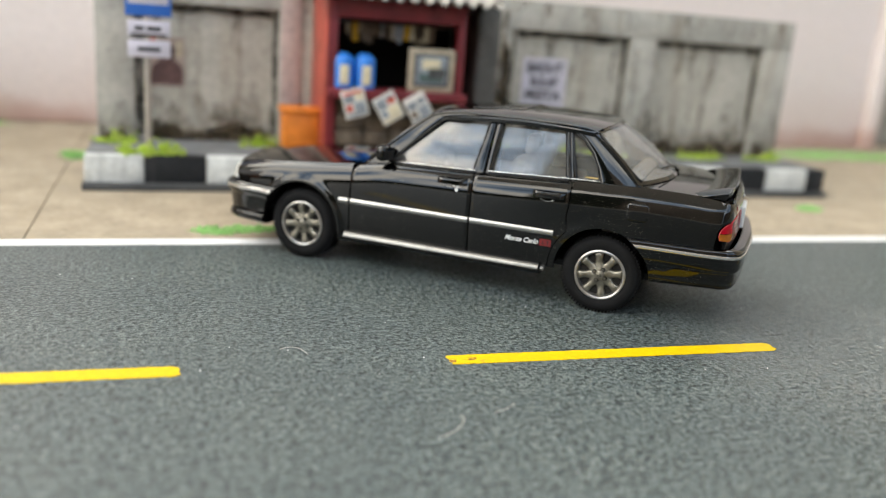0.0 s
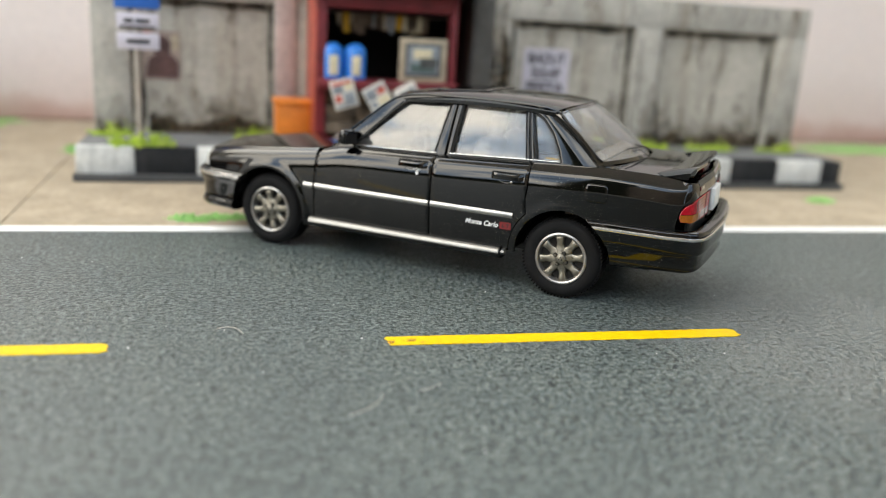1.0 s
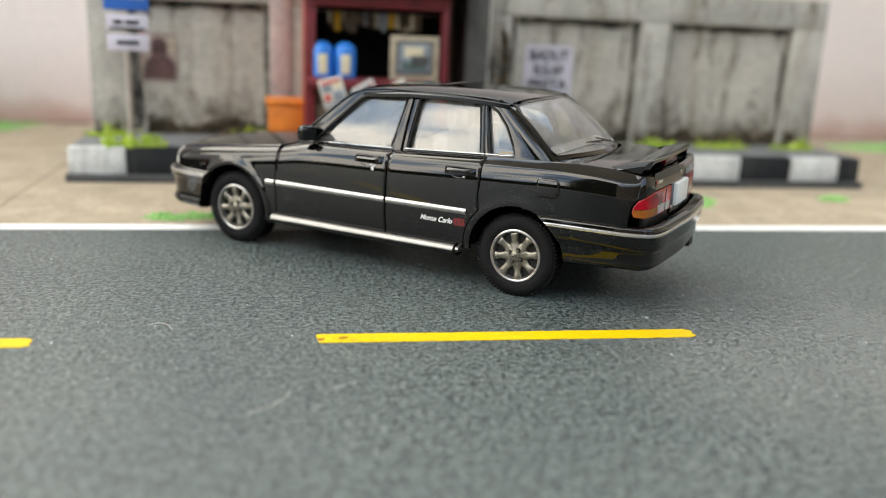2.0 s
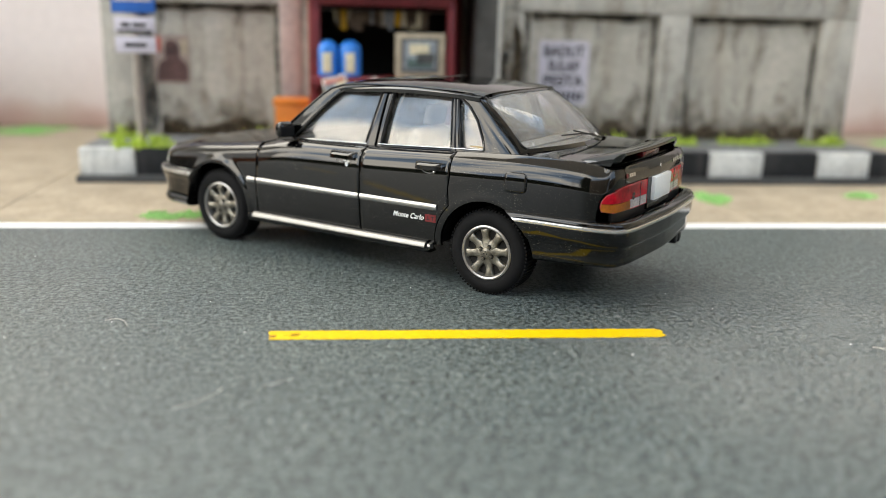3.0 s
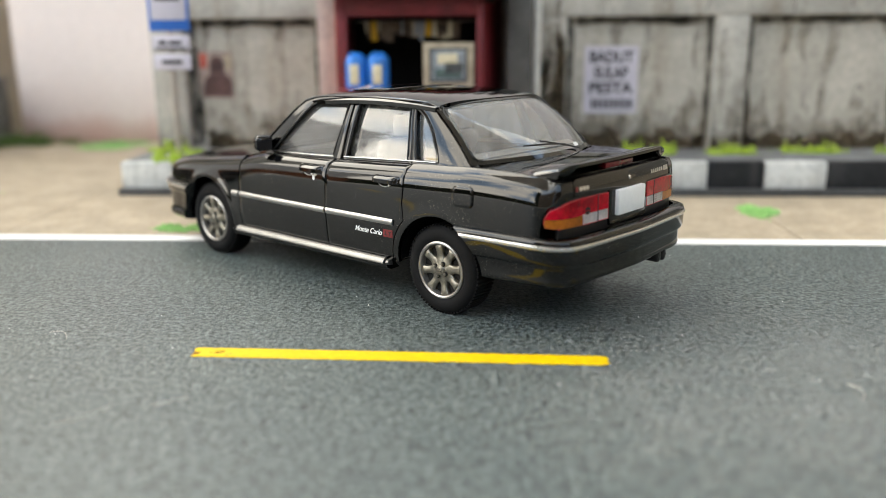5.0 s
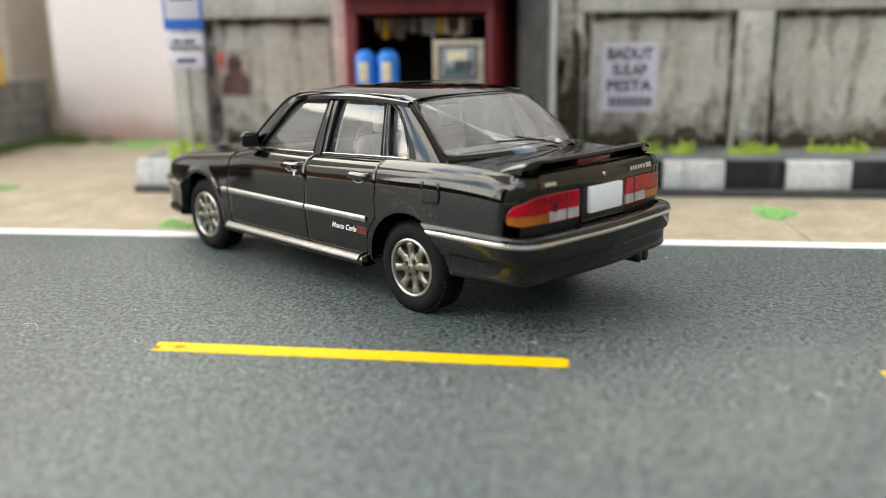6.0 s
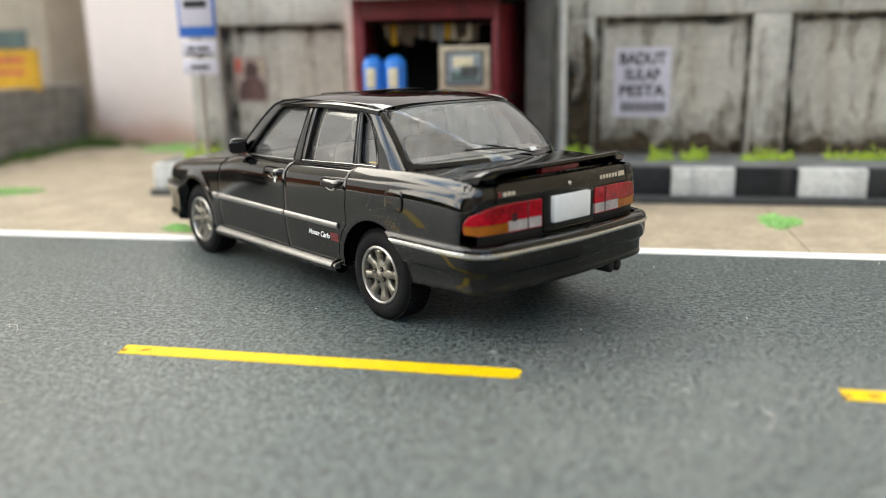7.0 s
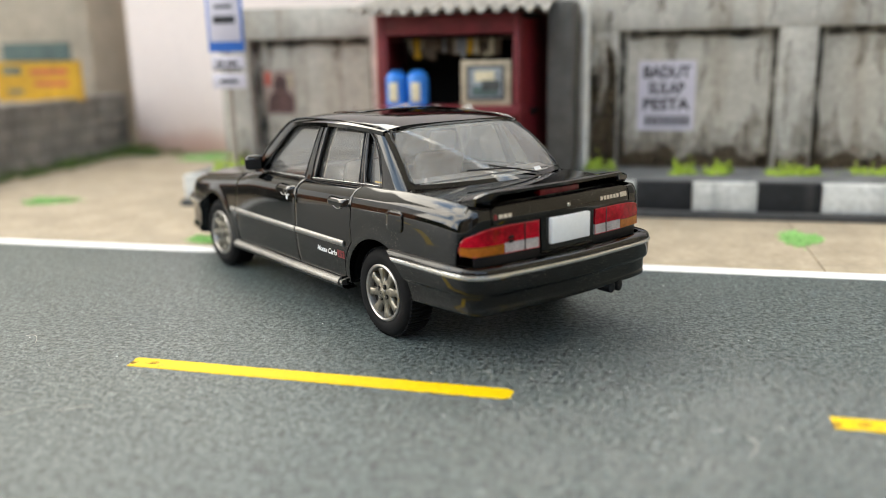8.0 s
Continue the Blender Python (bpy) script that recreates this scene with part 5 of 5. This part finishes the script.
def ring_frame(name, inner, outer, f, mat, parent, n=8):
    """A frame between two matching outlines, with rounded inner and outer edges."""
    bm = bmesh.new()
    rows = []
    k = len(inner)
    for i in range(k):
        for s in range(n):
            t = s / n
            p = np.array(inner[i]) * (1 - t) + np.array(inner[(i + 1) % k]) * t
            q = np.array(outer[i]) * (1 - t) + np.array(outer[(i + 1) % k]) * t
            w = np.linalg.norm(q - p)
            e = min(0.30, 0.32 / w)
            row = []
            for a, d in ((0, 0.85), (0.0, 0.22), (0.12 * e, 0.10), (0.45 * e, 0.025), (e, 0), (0.35, -0.01), (0.5, -0.015), (0.65, -0.01), (0.74, -0.005), (0.82, 0), (0.885, 0), (1 - 0.9 * min(e, 0.1), 0), (1 - 0.45 * min(e, 0.1), 0.025), (1 - 0.12 * min(e, 0.1), 0.10), (1.0, 0.22), (1.0, 0.5)):
                u, v = p + (q - p) * a
                row.append(bm.verts.new(f(u, v, d)))
            rows.append(row)
    for i in range(len(rows)):
        a, b = rows[i], rows[(i + 1) % len(rows)]
        for j in range(len(a) - 1):
            bm.faces.new((a[j], b[j], b[j + 1], a[j + 1]))
    return part(name, bm, mat, parent, sharp=70)


def grown(poly, k):
    cx, cz = sum(p[0] for p in poly) / len(poly), sum(p[1] for p in poly) / len(poly)
    return [(x + k * np.sign(x - cx), z + k * np.sign(z - cz)) for x, z in poly]


for side in (1, -1):
    g = glass_side(side)
    ring_frame("front_door_frame", W1, F1, g, PAINT, car)
    ring_frame("rear_door_frame", W2, F2, glass_side(side, -0.04), PAINT, car)
    ring_frame("rear_pillar", W3, F3, g, PAINT, car)
    for w, nm in ((W1, "front_side_window"), (W2, "rear_side_window"), (W3, "quarter_window")):
        # far-side panes take the veiled glazing to weaken a reflection inside
        pane = panel(nm, grown(w, 0.2), glass_side(side, -0.6), GLASS if side > 0 else GLASS_VEILED, car, "clear side window", step=1.2, skirt=0)
        part("window_seal", tube([g(x, z, -0.0) for x, z in w + w[:1]], 0.10, 6), TRIM, pane, "black window seal")
    # silver bar standing in for the highlight along the glazing's edge
    part("glazing_glint", tube([g(14.2, 15.3, 0.75), g(14.0, 18.5, 0.75), g(13.55, 20.9, 0.75)], 0.09, 6), CHROME, car, "silver line painted in for the highlight on the glazing edge")
    part("window_divider", tube([g(6.15, 20.85, 0.1), g(5.1, 15.5, 0.1)], 0.16, 8), TRIM, car)
    part("belt_trim", tube([g(x, shoulder(x) + 0.2, -0.08) for x in np.linspace(28.6, 17.0, 14)], 0.06, 8), CHROME, car, "thin silver belt line")
    part("belt_trim", tube([g(x, shoulder(x) + 0.24, -0.08) for x in np.linspace(15.3, 1.6, 14)], 0.06, 8), CHROME, car, "thin silver belt line")
    gutter = [g(30.9, 15.3, -0.03), g(27.2, 18.3, -0.03), g(25.1, 20.05, -0.03), g(23.8, 20.95, -0.03), g(22.1, 21.46, -0.05), g(19.6, 21.7, -0.05), g(12, 21.76, -0.05), g(6.5, 21.66, -0.05), g(4.2, 21.5, -0.05), g(2.8, 21.1, -0.05)]
    part("roof_gutter", tube(gutter, 0.12, 8), PAINT, car)

# front and rear screens
def screen(bottom, top, bow):
    def f(a, b, d=0.0):
        lo, hi = Vector(bottom(a)), Vector(top(a))
        p = lo.lerp(hi, b)
        across_v = Vector(bottom(a + 0.01)) - Vector(bottom(a - 0.01))
        n = across_v.cross(hi - lo).normalized()
        if n.z < 0:
            n = -n
        return p + n * (bow * 4 * b * (1 - b) - d)
    return f


front_screen = screen(lambda a: (33.9 - 2.2 * a * a, 10.9 * a, 14.3), lambda a: (25.0 - 0.95 * a * a, 9.3 * a, roof_mid(24.4) - 0.05 - 0.75 * abs(a) ** 4), 0.35)
rear_screen = screen(lambda a: (-6.2 + 3.3 * a * a, 11.0 * a, 15.95 - 0.15 * a * a), lambda a: (1.9 + 1.2 * a * a, 9.5 * a, roof_mid(2.0) - 0.02 - 0.80 * abs(a) ** 4), 0.4)


OUT = [(-0.992, 0.0), (0.992, 0.0), (0.992, 1.0), (-0.992, 1.0)]
IN = [(-0.945, 0.11), (-0.92, 0.055), (0.92, 0.055), (0.945, 0.11), (0.945, 0.89), (0.92, 0.945), (-0.92, 0.945), (-0.945, 0.89)]
for nm, fs in (("windscreen", front_screen), ("rear_window", rear_screen)):
    pane = panel(nm, [(-0.97, 0.03), (0.97, 0.03), (0.97, 0.975), (-0.97, 0.975)], lambda a, b, d=0.0, fs=fs: fs(a, b, d + 0.12), GLASS_VEILED if nm == "rear_window" else GLASS, car, "clear curved screen", step=0.08, skirt=0)
    panel("screen_surround", OUT, lambda a, b, d=0.0, fs=fs: fs(a, b, d + 0.05), PAINT, car, holes=[IN], step=0.08, skirt=0.4)
    pipe_pts = [fs(a, b, -0.02) for a, b in IN + IN[:1]]
    part("screen_seal", tube(pipe_pts, 0.11, 6), TRIM, pane)

# rear wiper and the small sticker
part("rear_wiper", tube([rear_screen(0.42, 0.16, -0.25), rear_screen(0.1, 0.14, -0.3), rear_screen(-0.18, 0.10, -0.3)], 0.09, 6), TRIM, car)
part("rear_wiper", tube([rear_screen(0.16, 0.20, -0.25), rear_screen(-0.2, 0.08, -0.3), rear_screen(-0.42, 0.02, -0.2)], 0.09, 6), TRIM, car)
panel("sticker", [(-0.56, 0.07), (-0.44, 0.07), (-0.44, 0.12), (-0.56, 0.12)], lambda a, b, d=0.0: rear_screen(a, b, d + 0.08), DECAL_WHITE, car, "small white sticker", step=0.05, skirt=0)
panel("sticker", [(3.5, 15.82), (1.9, 15.82), (1.9, 15.97), (3.5, 15.97)], glass_side(1, -0.56), GOLD, car, "small gold sticker", step=0.3, skirt=0)

# spoiler: a thin blade over a slot, on a foot at each end
bm = bmesh.new()
rows = []
for y in np.linspace(-10.5, 10.5, 61):
    q = max(0.0, (abs(y) - 8.6) / 1.9)
    fall = 0.85 * q ** 1.8
    bow = 0.004 * y * y
    front, tip = -10.7 + 1.3 * min(1.0, q * 1.4), -13.75 + 0.35 * q
    deep = min(1.0, max(0.0, (abs(y) - 8.3) / 0.7))
    pts = [(front, 15.95), (front - 0.5, 16.15), (front - 1.5, 16.36), (tip + 0.25, 16.62), (tip, 16.56), (tip - 0.02, 16.25), (tip + 0.25, 16.02), (front - 1.5, 15.72), (front - 0.3, 15.72)]
    row = []
    for i, (x, z) in enumerate(pts):
        z -= fall * (0.55 + 0.45 * min(1.0, (x - tip) / 2.0))
        if i > 5:
            z = z * (1 - deep) + 15.35 * deep
        row.append(bm.verts.new((x + bow, y, z)))
    rows.append(row)
for a, b in zip(rows, rows[1:]):
    for i in range(9):
        bm.faces.new((a[i], b[i], b[(i + 1) % 9], a[(i + 1) % 9]))
bm.faces.new(rows[0])
bm.faces.new(rows[-1][::-1])
spoiler = part("spoiler", bm, PAINT, car, "black boot spoiler", sharp=45)
part("stop_lamp", prism([(-13.35, 15.3), (-12.4, 15.3), (-12.4, 16.05), (-13.4, 16.12)], 5.4, "y", -2.7, 0.06), LENS_STOP, spoiler, "dark red high stop lamp")

# handles, mirrors
for side in (1, -1):
    for x0 in (18.0, 5.75):
        base = skin(side)
        bm = bmesh.new()
        rows = []
        for k, x in enumerate(np.linspace(x0 - 0.65, x0 + 3.3, 14)):
            e = 1 - (2 * k / 13 - 1) ** 6
            prof = [(-0.1, 14.26), (0.46 * e, 14.16), (0.70 * e, 13.88), (0.60 * e, 13.46), (-0.1, 13.3)]
            rows.append([bm.verts.new(base(along(x), z - 0.18, -o)) for o, z in prof])
        for a, b in zip(rows, rows[1:]):
            for i in range(5):
                bm.faces.new((a[i], b[i], b[(i + 1) % 5], a[(i + 1) % 5]))
        bm.faces.new(rows[0])
        bm.faces.new(rows[-1][::-1])
        door = DOORS[side][0 if x0 > 10 else 1]
        part("door_handle", bm, PAINT, door, "glossy black door handle")
        # silver crescent in place of the highlight on the finger scoop's edge
        scoop = [base(along(x0 + 0.6 + 1.7 * q), 13.06 - 0.22 * math.sin(math.pi * q), -0.03) for q in np.linspace(0, 1, 9)]
        part("handle_glint", tube(scoop, 0.05, 6), STRIP, door, "bright crescent painted in for the highlight under the handle")
        part("key_lock", lathe([(0.01, 0.12), (0.13, 0.1), (0.16, -0.1)], 12, "y"), CHROME, door, "silver key lock", at=tuple(base(along(x0 + 0.75), 13.02, -0.02)))
    bm = box(-0.8, 0.75, -0.2, 2.15, 0, 1.95, 0.68, seg=5)
    bmesh.ops.scale(bm, vec=(1, side, 1), verts=bm.verts)
    mirror = part("door_mirror", bm, PAINT, car, at=(28.9, side * 11.15, 14.75), turn=-12.0 * side)
    part("mirror_glass", box(-1.04, -1.0, side * 0.3 if side > 0 else -2.3, 2.3 if side > 0 else -0.3, 0.3, 1.45), TRIM, mirror, "mirror glass")

# silver paint that ran below the front door's lock
run = [(18.1, 13.0), (18.5, 13.12), (18.8, 13.05), (19.2, 13.1), (19.1, 12.95), (18.85, 12.85), (18.82, 12.5), (18.62, 12.35), (18.45, 12.5), (18.5, 12.8)]
panel("paint_run", on_skin(run), skin(1, 0.05), DECAL_WHITE, DOORS[1][0], "run of silver-white paint under the lock", step=0.3, skirt=0.05)

# decal on the rear door
deck = skin(1)
decal = along(9.85)
me_pose = deck(decal, 7.72, -0.02)
turn_side = Matrix.Translation(me_pose) @ Matrix.Rotation(radians(180), 4, 'Z') @ Matrix.Rotation(radians(90), 4, 'X')
lettering("door_lettering", "Monte Carlo", 0.86, DECAL_WHITE, DOORS[1][1], turn_side, shear=0.35, label="white slanted lettering", thick=0.02, width=4.2, bold=0.008)
panel("door_emblem", on_skin([(7.55, 7.35), (6.15, 7.35), (6.15, 8.2), (7.55, 8.2)]), skin(1, 0.03), DECAL_RED, DOORS[1][1], "dark red square emblem", step=0.5, skirt=0.05)
for x0, x1, z0, z1 in ((7.35, 6.95, 7.55, 7.65), (7.2, 7.1, 7.55, 8.0), (6.75, 6.35, 7.9, 8.0), (6.6, 6.5, 7.5, 8.0)):
    panel("emblem_bar", on_skin([(x0, z0), (x1, z0), (x1, z1), (x0, z1)]), skin(1, 0.05), INK, DOORS[1][1], step=0.4, skirt=0.02)


# wheels
def wheel(x, side):
    ob = part("wheel", lathe([(0.01, -3.0), (2.7, -3.0), (2.75, -0.75), (0.01, -0.75)], 40, "y"), ALLOY_DARK, car, "silver alloy wheel", at=(x, side * TRACK, HUB_Z), turn=0 if side > 0 else 180)
    tyre = [(2.85, -3.3), (3.3, -3.6), (4.1, -3.6), (4.5, -3.35), (4.68, -3.0), (4.68, -0.85), (4.6, -0.5), (4.32, -0.17), (3.85, 0.0), (3.3, -0.05), (3.0, -0.25), (2.95, -0.6)]
    bm = lathe(tyre, 72, "y")
    part("tyre", bm, RUBBER, ob, "black ribbed rubber tyre")
    bm = bmesh.new()
    for k in range(72):
        a = 2 * math.pi * k / 72
        m = Matrix.Rotation(a, 4, 'Y') @ Matrix.Translation((4.66, -1.9, 0))
        box(-0.05, 0.15, -1.25, 1.45, -0.1, 0.1, 0, bm)
        new_v = list(bm.verts)[-8:]
        bmesh.ops.transform(bm, matrix=m, verts=new_v)
    part("tread", bm, RUBBER, ob, "moulded tread ribs")
    rim = [(2.60, -0.75), (2.68, -0.3), (2.74, -0.10), (2.90, -0.03), (3.05, -0.10), (3.06, -0.6), (2.75, -1.2), (2.66, -1.2)]
    part("rim", lathe(rim + rim[:1], 56, "y"), RIM, ob, "bright rim edge")
    # eight flared spokes that merge into a dished centre, with rounded slots at the rim
    for k in range(8):
        bm = bmesh.new()
        rows = []
        for r, w, h in ((0.55, 0.225, -0.16), (0.95, 0.39, -0.24), (1.25, 0.515, -0.30), (1.45, 0.46, -0.31), (1.65, 0.40, -0.29), (1.9, 0.39, -0.25), (2.2, 0.43, -0.21), (2.45, 0.49, -0.20), (2.6, 0.54, -0.24), (2.7, 0.58, -0.42)):
            fall = 0.03 if r < 1.3 else 0.16
            rows.append([bm.verts.new((r, hh, ww)) for ww, hh in ((-w, h - 0.7), (-w, h - fall), (-w * 0.84, h - fall * 0.35), (-w * 0.62, h), (0, h + 0.02), (w * 0.62, h), (w * 0.84, h - fall * 0.35), (w, h - fall), (w, h - 0.7))])
        for p, q in zip(rows, rows[1:]):
            for i in range(8):
                bm.faces.new((p[i], p[i + 1], q[i + 1], q[i]))
        bmesh.ops.transform(bm, matrix=Matrix.Rotation(2 * math.pi * (k + 0.2) / 8, 4, 'Y'), verts=bm.verts)
        part("spoke", bm, ALLOY, ob, sharp=50)
    part("hub", lathe([(0.01, 0.0), (0.46, -0.01), (0.54, -0.06), (0.60, -0.16), (0.66, -0.5)], 24, "y"), ALLOY, ob, "silver hub")
    part("hub_cap", lathe([(0.01, 0.05), (0.24, 0.045), (0.31, 0.01), (0.33, -0.1)], 20, "y"), ALLOY, ob, "silver hub cap")
    for px, pz in ((0.0, 0.16), (0.15, -0.08), (-0.15, -0.08)):
        part("emblem", lathe([(0.01, 0.03), (0.08, 0.02), (0.10, -0.06)], 8, "y"), ALLOY_DARK, ob, "dark emblem dot", at=(px, 0.04, pz))
    for k in range(4):
        a = 2 * math.pi * (k + 0.3) / 4
        where = (0.74 * math.cos(a), -0.12, 0.74 * math.sin(a))
        # raised dark disc: shade round the nut is put into its colour
        part("nut_shade_disc", lathe([(0.01, 0.02), (0.25, 0.02), (0.27, -0.12)], 14, "y"), ALLOY_DARK, ob, "dark disc painted in for the shade round the nut", at=where)
        part("wheel_nut", lathe([(0.01, 0.20), (0.11, 0.19), (0.165, 0.11), (0.165, -0.1)], 8, "y"), ALLOY, ob, at=where)
    return ob


for x in (0.0, BASE):
    for side in (1, -1):
        wheel(x, side)

# underside, cabin
part("chassis", box(-9.5, 48.5, -7.4, 7.4, 3.6, 5.2, 0.4), TRIM, car, "black plastic chassis")
part("chassis", box(8.2, 33.0, -11.8, 11.8, 3.75, 4.7, 0.2), TRIM, car)
part("engine_bay", box(34.2, 50.0, -7.6, 7.6, 4.8, 11.5, 0.3), TRIM, car)
part("boot_well", box(-13.0, -4.2, -7.6, 7.6, 4.8, 13.5, 0.3), TRIM, car)
for side in (1, -1):
    part("door_card", box(7.2, 31.5, min(side * 10.9, side * 11.4), max(side * 10.9, side * 11.4), 4.6, 13.1, 0.1), SEAT, car)
    for hx in (0.0, BASE):
        well = prism([(7.2, 0)] + [(6.9, 6.2), (-6.9, 6.2)] + [(-7.2, 0)] + arc(0, 0, 6.0, 180, 0, 16), -side * 4.2, "y", side * 11.9)
        part("wheel_well", well, MATT, car, at=(hx, 0, 4.9))
        part("well_wall", box(hx - 6.2, hx + 6.2, min(side * 7.4, side * 7.8), max(side * 7.4, side * 7.8), 4.6, 11.0), MATT, car)
part("cabin_floor", box(6.6, 34, -10.9, 10.9, 4.6, 5.4), SEAT, car)
part("rear_shelf", box(-4.6, -0.3, -9.9, 9.9, 14.3, 14.9, 0.2), SEAT, car)
part("rear_bench", box(0.0, 6.5, -7.2, 7.2, 5.4, 9.2, 0.8, seg=3), SEAT, car)
bm = box(-0.9, 1.1, -9.6, 9.6, 0, 8.6, 0.7, seg=3)
bmesh.ops.transform(bm, matrix=Matrix.Translation((0.2, 0, 8.0)) @ Matrix.Rotation(radians(-14), 4, 'Y'), verts=bm.verts)
part("rear_bench_back", bm, SEAT, car)
for y in (-5.0, 5.0):
    part("front_seat", box(14.5, 21.5, y - 3.6, y + 3.6, 5.4, 9.0, 0.8, seg=3), SEAT, car, "grey front seat")
    bm = box(-1.0, 1.0, -3.5, 3.5, 0, 9.2, 0.8, seg=3)
    bmesh.ops.transform(bm, matrix=Matrix.Translation((14.6, y, 8.0)) @ Matrix.Rotation(radians(-16), 4, 'Y'), verts=bm.verts)
    part("seat_back", bm, SEAT, car)
    bm = box(-0.6, 0.6, -1.8, 1.8, 0, 2.4, 0.5, seg=3)
    bmesh.ops.transform(bm, matrix=Matrix.Translation((11.8, y, 17.2)) @ Matrix.Rotation(radians(-10), 4, 'Y'), verts=bm.verts)
    part("head_rest", bm, SEAT, car)
part("dashboard", box(28.5, 33.0, -10.5, 10.5, 9.5, 14.2, 0.8, seg=3), TRIM, car)
wheel_ring = [(26.4 + 0.9 * math.sin(a) * 0.6, -5.0 + 2.7 * math.cos(a), 13.6 + 2.5 * math.sin(a)) for a in np.linspace(0, 2 * math.pi, 25)]
part("steering_wheel", tube(wheel_ring, 0.24, 8), TRIM, car)
part("steering_column", tube([(26.6, -5.0, 13.6), (30, -5.0, 12.2)], 0.35, 8), TRIM, car)

# twin tail pipes
exhaust = part("exhaust", box(-13.0, -6, -7.1, -4.9, 4.9, 5.8, 0.4), TRIM, car, "black silencer")
for y in (-5.8, -6.95):
    bm = lathe([(0.01, -15.42), (0.34, -15.44), (0.46, -15.36), (0.5, -15.2), (0.5, -13.5)], 16, "x")
    bmesh.ops.scale(bm, vec=(1, 1, 1.5), verts=bm.verts)
    part("tail_pipe", bm, TRIM, exhaust, at=(0, y, 5.2))
